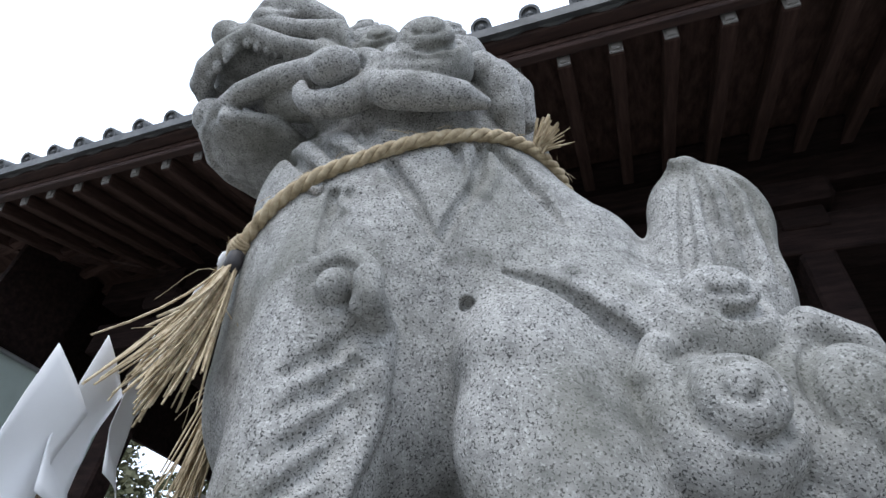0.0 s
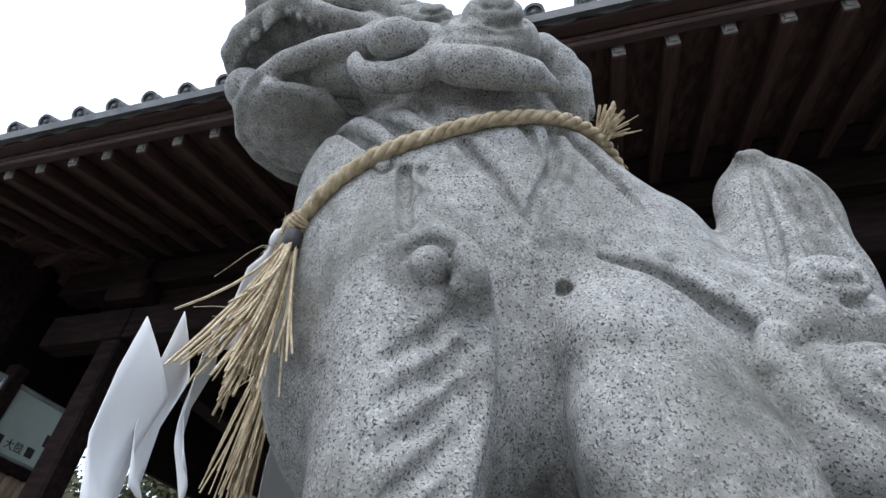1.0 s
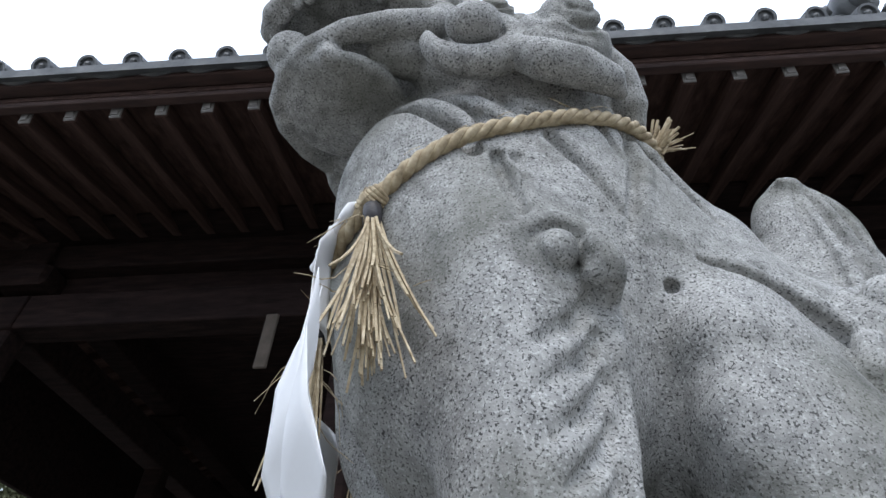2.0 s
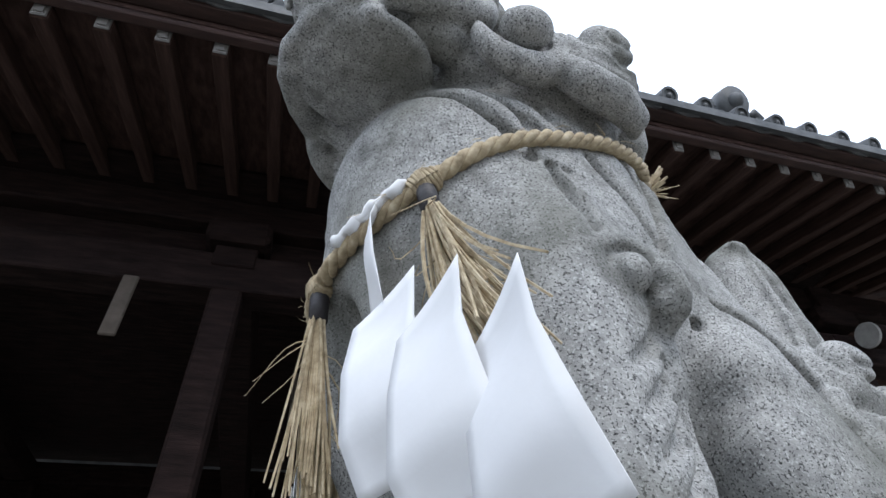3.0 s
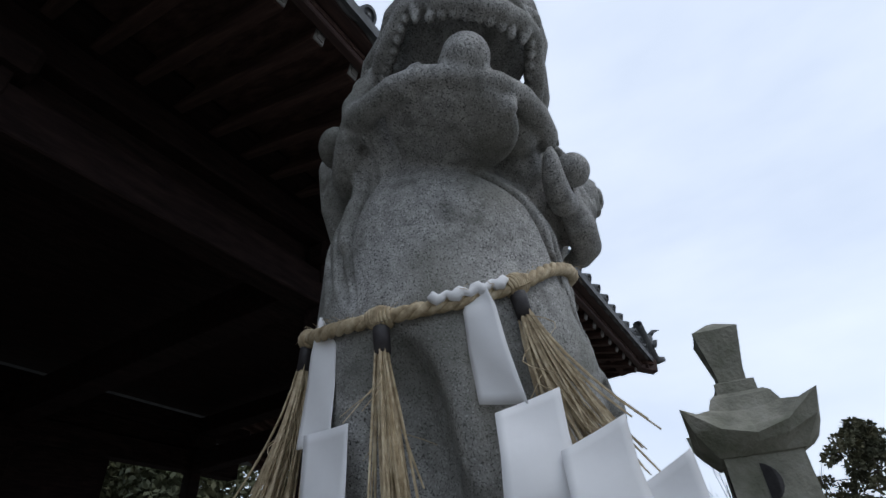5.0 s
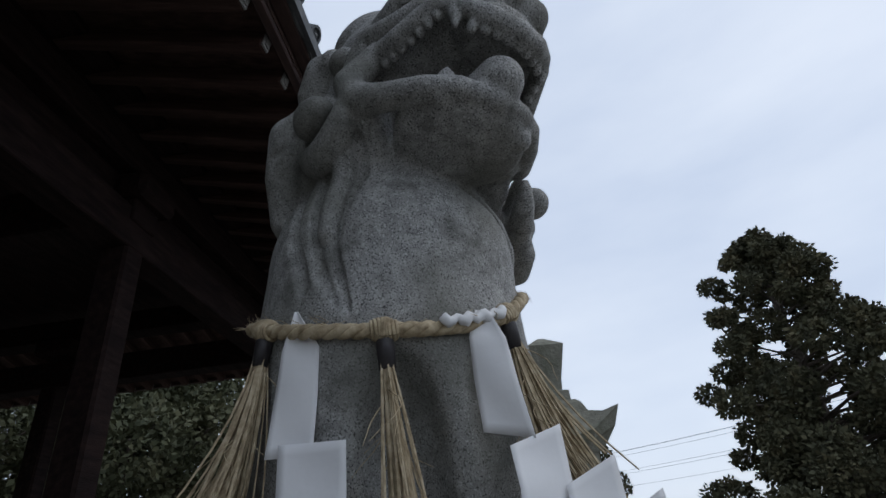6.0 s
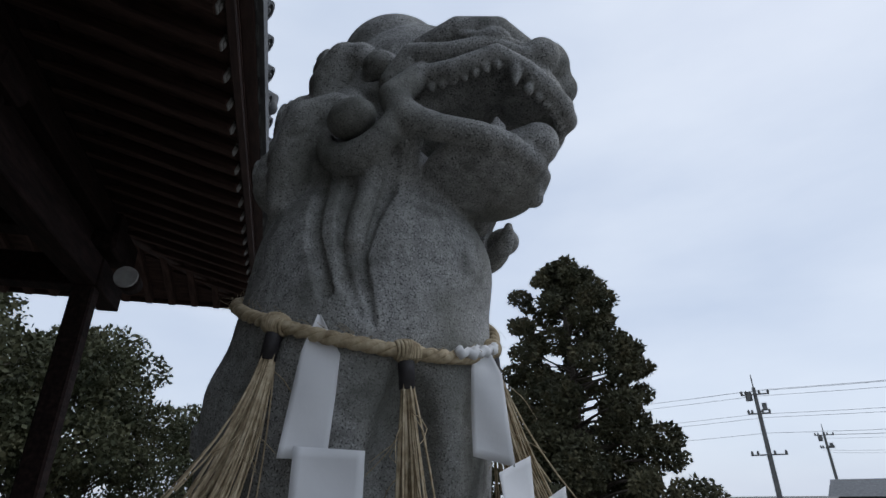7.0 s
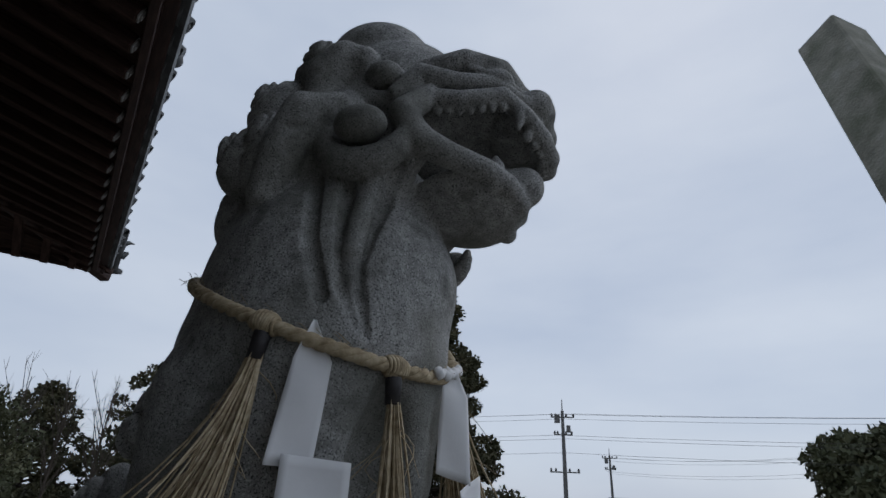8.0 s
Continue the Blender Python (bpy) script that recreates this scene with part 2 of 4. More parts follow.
carve_body()
carve_skull()
def carve_face():
    for s in (-1, 1):
        # upper lip, corner of the mouth and lower lip
        limb([fc(-0.125, s * 0.158, 0.135), fc(-0.06, s * 0.150, 0.125), fc(0.02, s * 0.122, 0.155), fc(0.06, s * 0.085, 0.125), fc(0.088, s * 0.045, 0.095), fc(0.096, 0, 0.085)],
             [0.022, 0.02, 0.018, 0.02, 0.022, 0.022], 0.008)
        lip = ([hd(-0.155, 0.170, 0.095), hd(-0.130, 0.168, 0.035), hd(-0.07, 0.142, 0.004), hd(-0.01, 0.108, -0.012), hd(0.025, 0.064, -0.022)] if s > 0 else
               [hd(-0.150, -0.200, 0.078), hd(-0.125, -0.200, 0.018), hd(-0.065, -0.165, 0.004), hd(-0.008, -0.118, -0.012), hd(0.026, -0.064, -0.024)])
        limb([fc(-0.125, s * 0.160, 0.14), *lip, fc(0.038, 0, -0.03)], [0.024, 0.029, 0.029, 0.025, 0.021, 0.020, 0.020], 0.006)
        # cheek folds
        limb([fc(0.06, s * 0.075, 0.175), fc(0.0, s * 0.122, 0.195), fc(-0.07, s * 0.155, 0.178), fc(-0.14, s * 0.18, 0.185), fc(-0.185, s * 0.185, 0.13)], [0.014, 0.018, 0.020, 0.024, 0.018], 0.006)
        # eye, lids, brow
        blob(fc(0.0, s * 0.110, 0.212), (0.040, 0.032, 0.026), FACE, 0.003)
        limb([fc(0.045, s * 0.074, 0.215), fc(0.015, s * 0.13, 0.204), fc(-0.045, s * 0.148, 0.22)], [0.009, 0.010, 0.009], 0.004)
        limb([fc(0.035, s * 0.035, 0.245), fc(0.005, s * 0.10, 0.254), fc(-0.06, s * 0.145, 0.248), fc(-0.13, s * 0.165, 0.225)], [0.030, 0.032, 0.030, 0.02], 0.008)
        # nose
        blob(fc(0.075, s * 0.048, 0.195), (0.038, 0.036, 0.036), FACE, 0.012)
        # teeth
        limb([fc(0.046, s * 0.098, 0.140), fc(0.05, s * 0.098, 0.110), fc(0.048, s * 0.096, 0.080)], [0.015, 0.013, 0.005], 0.004)
        limb([fc(0.0, s * 0.082, -0.04), fc(0.005, s * 0.08, 0.0), fc(0.002, s * 0.078, 0.03)], [0.02, 0.016, 0.005], 0.006)
        for i in range(7):
            w = i / 6
            blob(fc(0.020 - 0.125 * w, s * (0.116 + 0.03 * w), 0.132 - 0.022 * w), (0.0095, 0.010, 0.017), FACE, 0.002)
        for i in range(4):
            w = (i + 0.5) / 4
            blob(fc(0.085 - 0.03 * w * w, s * 0.082 * w, 0.072 + 0.012 * w), (0.010, 0.0095, 0.016), FACE, 0.003)
    blob(fc(0.035, 0, 0.145), (0.062, 0.082, 0.042), FACE, 0.012)
    blob(fc(0.07, 0, 0.225), (0.045, 0.055, 0.042), FACE, 0.015)
    limb([fc(0.05, 0, 0.235), fc(-0.03, 0, 0.265)], [0.03, 0.035], 0.012)
    # tongue
    limb([fc(-0.10, 0, -0.02), fc(-0.01, 0, 0.0), fc(0.045, 0, 0.012)], [0.055, 0.052, 0.042], 0.01)


def bud(c, normal, along_w, r, k=0.004, first=-0.38, last=1.08, lid=1.0):
    """A ball in a thick crescent-shaped lid: the small side locks."""
    n, t = np.array(normal, float), np.array(along_w, float)
    n /= np.linalg.norm(n)
    t = t - n * (t @ n)
    t /= np.linalg.norm(t)
    w = np.cross(n, t)
    if w[2] > 0:
        w = -w
    c = np.array(c, float)
    pts, rad = [], []
    for i in range(17):
        f = i / 16
        a = math.pi * (first + (last - first) * f)
        pts.append(c + t * r * 1.72 * math.cos(a) + w * r * 1.42 * math.sin(a) - n * r * 0.42)
        rad.append(lid * r * (0.22 + 0.46 * math.sin(math.pi * f) ** 0.7))
    limb(pts, rad, k)
    groove = [c + (p - c) * 0.68 + n * r * 0.15 for p in pts[1:-1]]
    limb(groove, r * 0.2, 0.004, cut=True)
    blob(c + n * r * 0.25, (r * 1.12, r * 0.80, r * 0.82), (t, w, n), 0.002)


def carve_mane():
    # the mass of hair under the locks
    blob((-0.075, 0.685, 2.275), (0.15, 0.082, 0.085), (BF, BL, HU), 0.02)
    limb([(-0.22, 0.675, 2.30), (-0.12, 0.665, 2.36), (0.0, 0.68, 2.37)], [0.05, 0.06, 0.06], 0.02)
    blob((-0.235, 0.975, 2.40), (0.075, 0.07, 0.12), (BF, BL, HU), 0.015)
    limb([(-0.19, 1.005, 2.33), (-0.12, 1.015, 2.26)], [0.06, 0.06], 0.015)
    # right side
    limb([(-0.285, 0.985, 2.575), (-0.245, 1.005, 2.580), (-0.215, 1.02, 2.54), (-0.205, 1.03, 2.47)], [0.030, 0.044, 0.046, 0.030], 0.006)
    limb([(-0.285, 1.02, 2.545), (-0.255, 1.055, 2.53), (-0.24, 1.07, 2.48)], [0.004, 0.010, 0.005], 0.004, cut=True)
    curl((-0.10, 0.97, 2.50), (0.2, 1, 0.5), 0.09, flat=0.8)
    curl((-0.11, 1.03, 2.385), (0.1, 1, 0.3), 0.10, flat=0.8)
    curl((0.0, 0.99, 2.27), (0.4, 1, 0.1), 0.10, flat=0.75)
    curl((-0.165, 0.985, 2.60), (-0.1, 1, 0.5), 0.085, flat=0.8)
    curl((-0.075, 1.03, 2.50), (0.2, 1, 0.4), 0.085, flat=0.85)
    curl((-0.02, 1.05, 2.385), (0.4, 1, 0.2), 0.085, flat=0.85)
    limb([(-0.275, 1.025, 2.425), (-0.235, 1.068, 2.40), (-0.20, 1.078, 2.33), (-0.16, 1.08, 2.25), (-0.12, 1.07, 2.20)], [0.034, 0.048, 0.046, 0.034, 0.016], 0.004)
    limb([(-0.285, 1.055, 2.36), (-0.25, 1.11, 2.345), (-0.215, 1.135, 2.29)], [0.004, 0.011, 0.005], 0.004, cut=True)
    bud((-0.340, 1.008, 2.358), (-0.45, 1, 0.1), (1, 0.45, 0.05), 0.046, lid=1.05)
    bud((-0.328, 0.955, 2.522), (-0.5, 1, 0.2), (1, 0.4, 0.35), 0.037)
    # left side
    curl((-0.13, 0.645, 2.405), (-0.2, -1, 0.25), 0.078, flat=0.75, turn=-1, inner=0.58, off=(-0.1, 0.1))
    curl((-0.02, 0.66, 2.445), (0.1, -1, 0.4), 0.085, flat=0.75, turn=-1)
    curl((-0.040, 0.590, 2.295), (-0.05, -1, 0.06), 0.086, flat=0.72, turn=-1, inner=0.62, off=(0.06, 0.20))
    limb([(-0.132, 0.600, 2.285), (-0.126, 0.588, 2.242), (-0.09, 0.576, 2.208), (-0.03, 0.573, 2.196), (0.025, 0.588, 2.206), (0.065, 0.618, 2.228)], [0.012, 0.026, 0.032, 0.032, 0.026, 0.012], 0.004)
    limb([(-0.125, 0.546, 2.285), (-0.10, 0.540, 2.256), (-0.055, 0.532, 2.240), (0.0, 0.534, 2.242), (0.04, 0.555, 2.260)], [0.004, 0.012, 0.013, 0.012, 0.004], 0.004, cut=True)
    limb([(0.055, 0.62, 2.345), (0.085, 0.635, 2.315), (0.105, 0.655, 2.26), (0.125, 0.69, 2.205)], [0.03, 0.036, 0.032, 0.012], 0.004)
    limb([(0.085, 0.655, 2.375), (0.12, 0.675, 2.34), (0.14, 0.70, 2.28)], [0.03, 0.035, 0.02], 0.004)
    curl((-0.20, 0.69, 2.54), (-0.3, -1, 0.5), 0.08, flat=0.75)
    bud((-0.196, 0.580, 2.275), (-0.1, -1, -0.15), (-1, 0.1, -0.28), 0.042, first=-0.1, last=1.42)
    # back of the mane
    for x, y, z, nx, ny in ((0.06, 0.76, 2.45, 0.8, -0.5), (0.12, 0.86, 2.36, 1, 0.0), (0.02, 0.95, 2.45, 0.8, 0.5), (0.06, 0.98, 2.30, 0.7, 0.8), (-0.05, 0.87, 2.56, 0.5, 0)):
        curl((x, y, z), (nx, ny, 0.4), 0.10, flat=0.75)


def along(pts, radii, way, depth):
    """Points laid on the stone between those given, with their radii."""
    if not isinstance(radii, (list, tuple)):
        radii = [radii] * len(pts)
    P, Q = [], []
    for i in range(len(pts) - 1):
        for j in range(4):
            w = j / 4
            P.append(np.array(pts[i]) * (1 - w) + np.array(pts[i + 1]) * w)
            Q.append(radii[i] * (1 - w) + radii[i + 1] * w)
    P.append(pts[-1])
    Q.append(radii[-1])
    return [snap(p, way, depth) for p in P], Q


def cut_line(pts, radii, way, depth=0.001, k=0.004):
    P, Q = along(pts, radii, way, depth)
    limb(P, Q, k, True)


def raise_line(pts, radii, way, depth=0.006, k=0.004):
    P, Q = along(pts, radii, way, depth)
    limb(P, Q, k)


def carve_coat():
    left, right, front = (0.1, 1, 0), (-0.05, -1, 0), (1, 0, 0)
    # strands that hang from the mane on the chest and neck
    for m, way in ((lambda x, y, z: (x, y, z), (0.75, -0.65, 0)),):
        for line, r in (([(-0.35, 0.92, 2.29), (-0.35, 0.968, 2.17), (-0.345, 0.99, 2.09), (-0.36, 0.965, 1.975)], 0.015),
                        ([(-0.31, 1.0, 2.28), (-0.325, 1.01, 2.15), (-0.335, 1.005, 2.05), (-0.355, 0.978, 1.98)], 0.014),
                        ([(-0.275, 1.05, 2.27), (-0.29, 1.05, 2.13), (-0.315, 1.03, 2.03)], 0.014)):
            cut_line(line, [r, r, r, r * 0.4][:len(line)], way)
        raise_line(((-0.33, 0.96, 2.28), (-0.335, 0.99, 2.16), (-0.34, 1.0, 2.08), (-0.357, 0.972, 1.99)), [0.02, 0.02, 0.016, 0.004], way, 0.008)
    for line, r in (([(-0.345, 0.69, 2.22), (-0.27, 0.675, 2.16), (-0.215, 0.65, 2.09), (-0.19, 0.64, 2.03)], 0.013),
                    ([(-0.25, 0.665, 2.22), (-0.20, 0.65, 2.15), (-0.16, 0.64, 2.08)], 0.012),
                    ([(-0.15, 0.64, 2.22), (-0.12, 0.636, 2.16), (-0.085, 0.632, 2.14)], 0.012)):
        cut_line(line, r, (0.35, 1, 0))
    for line, r in (([(-0.31, 0.68, 2.21), (-0.25, 0.66, 2.13), (-0.19, 0.64, 2.07)], 0.014), ([(-0.255, 0.66, 2.21), (-0.20, 0.65, 2.15), (-0.15, 0.64, 2.10)], 0.013),
                    ([(-0.17, 0.65, 2.20), (-0.13, 0.64, 2.15), (-0.10, 0.63, 2.12)], 0.012), ([(0.0, 0.64, 2.19), (0.01, 0.635, 2.14)], 0.012)):
        cut_line(line, [r * 0.6] + [r] * (len(line) - 1), left)
        raise_line([(p[0] + 0.024, p[1], p[2] + 0.012) for p in line], [0.008] + [0.015] * (len(line) - 2) + [0.008], left, 0.008)
    for line, r in (([(-0.075, 0.626, 2.08), (-0.03, 0.617, 2.0), (-0.003, 0.617, 1.935)], 0.014),
                    ([(0.059, 0.649, 2.14), (0.06, 0.641, 2.06), (0.026, 0.617, 1.97), (0.0, 0.62, 1.90)], 0.013),
                    ([(-0.158, 0.634, 2.02), (-0.15, 0.618, 1.93), (-0.14, 0.618, 1.86)], 0.013),
                    ([(-0.135, 0.625, 2.02), (-0.128, 0.618, 1.955)], 0.010),
                    ([(0.085, 0.664, 2.15), (0.14, 0.68, 2.08), (0.188, 0.674, 1.99)], 0.015),
                    ([(0.02, 0.64, 2.13), (0.035, 0.63, 2.07)], 0.011)):
        cut_line(line, [r] * (len(line) - 1) + [r * 0.4], left)
        raise_line([(p[0] + 0.02, p[1], p[2] + 0.004) for p in line], [0.013] * (len(line) - 1) + [0.004], left, 0.008)
    # the fold along the back and the dowel hole
    raise_line(((0.088, 0.625, 1.900), (0.14, 0.62, 1.884), (0.20, 0.61, 1.852), (0.25, 0.60, 1.812), (0.29, 0.6, 1.775)), [0.003, 0.012, 0.016, 0.017, 0.016], left, 0.006)
    cut_line([(0.095, 0.62, 1.885), (0.145, 0.61, 1.862), (0.20, 0.60, 1.825), (0.25, 0.6, 1.782), (0.275, 0.6, 1.755)], [0.004, 0.011, 0.013, 0.013, 0.010], left, 0.003)
    cut_line([(0.048, 0.626, 1.838), (0.050, 0.628, 1.838)], 0.011, left, 0.004, 0.003)
    # knee and thigh
    blob((0.098, 0.66, 1.765), (0.058, 0.048, 0.05), None, 0.02)
    blob((0.105, 0.665, 1.67), (0.062, 0.055, 0.085), None, 0.02)
    # curls of the haunch
    curl((0.345, 0.664, 1.812), (-0.05, -0.95, 0.2), 0.084, flat=0.62, inner=0.56, off=(0.14, 0.26), tall=0.9, turn=-1)
    curl((0.445, 0.66, 1.705), (0.12, -1, 0.05), 0.084, flat=0.62, tall=1.2, inner=0.62, off=(0.18, 0.05), turn=-1)
    limb([(0.405, 0.645, 1.775), (0.445, 0.64, 1.806), (0.495, 0.645, 1.785), (0.525, 0.655, 1.73)], [0.014, 0.022, 0.022, 0.014], 0.004)
    limb([(0.262, 0.645, 1.68), (0.258, 0.64, 1.73), (0.272, 0.64, 1.768), (0.29, 0.645, 1.775)], [0.012, 0.022, 0.02, 0.01], 0.004)
    curl((0.318, 0.642, 1.678), (-0.1, -1, 0.02), 0.080, flat=0.66, inner=0.60, off=(0.20, 0.20))
    for c, r in (((0.40, 1.0, 1.69), 0.10), ((0.53, 0.97, 1.67), 0.10), ((0.57, 0.79, 1.665), 0.10)):
        curl(c, (0.25, 1, 0.1) if c[1] > 0.9 else (1, 0, 0.2), r, flat=0.5)
    # curl and flame strands on the forelegs
    for side, m in ((0, lambda p: np.array(p, float)), (1, other)):
        way = left if side == 0 else right
        nrm = BL if side == 0 else -BL
        c = snap(m((-0.110, 0.632, 1.829)), way, 0.002)
        hook = [math.pi * (1.2 - 1.12 * q / 12) for q in range(13)]
        limb([c + BF * 0.046 * math.cos(a) + HU * 0.046 * math.sin(a) - nrm * 0.001 for a in hook], [0.014] + [0.018] * 10 + [0.015, 0.009], 0.004)
        limb([c + BF * 0.030 * math.cos(a) + HU * 0.030 * math.sin(a) + nrm * 0.012 for a in hook[1:]], [0.003] + [0.0065] * 10 + [0.004], 0.004, cut=True)
        blob(c + nrm * 0.004, (0.025, 0.025, 0.026), None, 0.003)
        raise_line([m(p) for p in ((-0.064, 0.64, 1.832), (-0.052, 0.645, 1.79), (-0.050, 0.65, 1.73), (-0.056, 0.65, 1.66), (-0.070, 0.645, 1.58))], [0.018, 0.019, 0.018, 0.016, 0.010], way, 0.006)
        for x0, z0, x1, z1 in ((-0.132, 1.722, -0.078, 1.778), (-0.134, 1.672, -0.074, 1.736), (-0.130, 1.628, -0.074, 1.690), (-0.124, 1.588, -0.078, 1.642), (-0.118, 1.548, -0.080, 1.596)):
            mid = m((x0 * 0.5 + x1 * 0.5 + 0.006, 0.62, z0 * 0.5 + z1 * 0.5 - 0.004))
            cut_line([m((x0 - 0.016, 0.62, z0 - 0.012)), m((x0, 0.62, z0)), mid, m((x1, 0.64, z1))], [0.003, 0.007, 0.0105, 0.006], way, 0.004, 0.014)
    # tail, a broad upright flame
    blob((0.425, 0.735, 2.065), (0.094, 0.062, 0.118), None, 0.02)
    blob((0.405, 0.735, 1.93), (0.098, 0.075, 0.15), None, 0.03)
    limb([(0.42, 0.725, 2.12), (0.395, 0.705, 2.145), (0.376, 0.69, 2.150)], [0.045, 0.028, 0.010], 0.012)
    for x0, x1, x2 in ((0.345, 0.372, 0.388), (0.385, 0.405, 0.405), (0.425, 0.442, 0.425), (0.465, 0.478, 0.445)):
        cut_line([(x0, 0.66, 1.90), (x0 * 0.5 + x1 * 0.5, 0.66, 1.98), (x1, 0.66, 2.06), (x2, 0.66, 2.14)], [0.010, 0.0115, 0.010, 0.003], (0, 1, 0))


# the bare neck, on which the rope will lie
NECK_FIELD = FIELD.copy()
carve_coat()
carve_face()
carve_mane()
def solid_mesh(name):
    """The carved field's surface as one mesh of quads."""
    F = FIELD
    neg = F < 0
    n = np.array(F.shape) - 1
    total = np.zeros((*n, 3), np.float32)
    count = np.zeros(n, np.float32)

    def view(A, o):
        return A[o[0]:o[0] + n[0], o[1]:o[1] + n[1], o[2]:o[2] + n[2]]
    for axis in range(3):
        u, v = [k for k in range(3) if k != axis]
        for du in (0, 1):
            for dv in (0, 1):
                o = [0, 0, 0]
                o[u], o[v] = du, dv
                p = list(o)
                p[axis] = 1
                a, b = view(F, o), view(F, p)
                x = view(neg, o) != view(neg, p)
                t = np.where(x, a / np.where(x, a - b, 1), 0)
                count += x
                total[..., axis] += t
                total[..., u] += x * du
                total[..., v] += x * dv
    act = count > 0
    idx = np.full(n, -1, np.int64)
    cells = np.argwhere(act)
    idx[act] = np.arange(len(cells))
    verts = LO + STEP * (cells + total[act] / count[act][:, None])
    quads = []
    for axis in range(3):
        u, v = (axis + 1) % 3, (axis + 2) % 3
        lo_s = [slice(1, n[k]) for k in range(3)]
        lo_s[axis] = slice(0, n[axis])
        hi_s = list(lo_s)
        hi_s[axis] = slice(1, n[axis] + 1)
        a, b = neg[tuple(lo_s)], neg[tuple(hi_s)]
        e = np.argwhere(a != b)
        flip = a[a != b]
        base = e.copy()
        base[:, u] += 1
        base[:, v] += 1

        def cell(du, dv):
            q = base.copy()
            q[:, u] -= du
            q[:, v] -= dv
            return idx[q[:, 0], q[:, 1], q[:, 2]]
        q = np.stack([cell(1, 1), cell(0, 1), cell(0, 0), cell(1, 0)], 1)
        q[~flip] = q[~flip][:, ::-1]
        quads.append(q)
    quads = np.concatenate(quads)
    # keep the one great solid, drop loose crumbs
    lab = np.arange(len(verts))
    while True:
        low = lab[quads].min(1)
        nxt = lab.copy()
        for k in range(4):
            np.minimum.at(nxt, quads[:, k], low)
        np.minimum.at(nxt, lab, nxt)
        nxt = nxt[nxt]
        if np.array_equal(nxt, lab):
            break
        lab = nxt
    main = np.bincount(lab).argmax()
    keep = lab == main
    order = np.cumsum(keep) - 1
    quads = order[quads[keep[quads[:, 0]]]]
    verts = verts[keep]
    me = bpy.data.meshes.new(name)
    me.from_pydata(verts.tolist(), [], quads.tolist())
    me.polygons.foreach_set("use_smooth", np.ones(len(me.polygons), bool))
    me.update()
    me.materials.append(GRANITE)
    return new(name, me)


lion = tagged(solid_mesh("guardian_lion_statue"), "grey speckled granite guardian lion with open mouth on a plinth", "statue")


# ---- ground and plinth ----
bm = bmesh.new()
bmesh.ops.create_grid(bm, x_segments=8, y_segments=8, size=900)
tagged(part("ground", bm, GROUND), "pale trodden gravel ground of the shrine yard", "ground", kind="structure")


def stone_plinth():
    """A stepped granite plinth under the lion."""
    th = tagged(new("plinth"), "stepped grey granite plinth under the guardian lion", "plinth")
    th.location = (0.13, 0.84, 0)
    th.rotation_euler = (0, 0, -math.atan2(0.184, 0.983))
    for name, size, z in (("base_slab", (1.75, 1.15, 0.24), 0.12), ("middle_slab", (1.45, 0.92, 0.2), 0.34), ("shaft", (1.2, 0.72, 0.56), 0.72), ("top_slab", (1.36, 0.86, 0.22), 1.11)):
        bm = bmesh.new()
        box(bm, (0, 0, z), size, bevel=0.015)
        part(name, bm, GRANITE, th)
    return th


stone_plinth()

# ---- the open shrine hall: its own axes run along the eave and inward ----
HALL_TURN, HALL_SIZE = -14.8, 0.93
HALL = pose(-0.021, 1.27, 0.102, 0, 0, HALL_TURN) @ Matrix.Diagonal((HALL_SIZE, HALL_SIZE, HALL_SIZE, 1))
S0, S1, DEPTH = -4.45, 5.55, 6.6
EAVE_Z = 3.95
RAFTER_SLOPE, ROOF_SLOPE = 0.26, 0.52
PITCH = 0.2353
PILLARS = (-2.75, -0.68, 1.38, 3.44)
hall = tagged(new("shrine_hall"), "open shrine hall of dark timber with grey tiled eaves", "shrine hall")
hall.matrix_world = HALL


def hall_box(name, c, size, material=SHADED_WOOD, label="", bevel=0.008, parent=hall, turn=None):
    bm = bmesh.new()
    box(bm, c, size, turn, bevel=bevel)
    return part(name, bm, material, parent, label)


def shared(name, me, m, parent=hall):
    ob = new(name, me)
    ob.parent = parent
    ob.matrix_local = m
    return ob


# floor, pillars, beams
hall_box("stone_floor", (0.55, 3.2, -0.01), (8.4, 4.8, 0.82), GRANITE, "grey stone floor slab", 0.02)
for d in (1.30, 3.3, 5.3):
    for i, s in enumerate(PILLARS):
        if d == 3.3 and 0 < i < 3:
            continue
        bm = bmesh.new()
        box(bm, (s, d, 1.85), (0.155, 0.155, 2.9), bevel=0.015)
        pl = part("pillar", bm, SHADED_WOOD, hall)
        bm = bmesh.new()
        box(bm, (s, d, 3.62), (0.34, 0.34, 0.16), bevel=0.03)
        part("bearing_block", bm, SHADED_WOOD, hall)
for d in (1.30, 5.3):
    hall_box("tie_beam", (0.35, d, 3.38), (7.4, 0.17, 0.24), SHADED_WOOD)
    hall_box("wall_plate", (0.35, d, 3.80), (7.6, 0.2, 0.2), SHADED_WOOD)
    hall_box("upper_wall_board", (0.35, d + 0.03, 3.62), (6.2, 0.05, 0.2), SHADED_WOOD)
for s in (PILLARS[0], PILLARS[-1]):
    hall_box("tie_beam", (s, 3.3, 3.37), (0.17, 4.2, 0.24), SHADED_WOOD)
    hall_box("wall_plate", (s, 3.3, 3.79), (0.2, 4.3, 0.2), SHADED_WOOD)
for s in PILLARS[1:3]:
    hall_box("cross_beam", (s, 3.3, 3.56), (0.22, 4.2, 0.3), SHADED_WOOD)
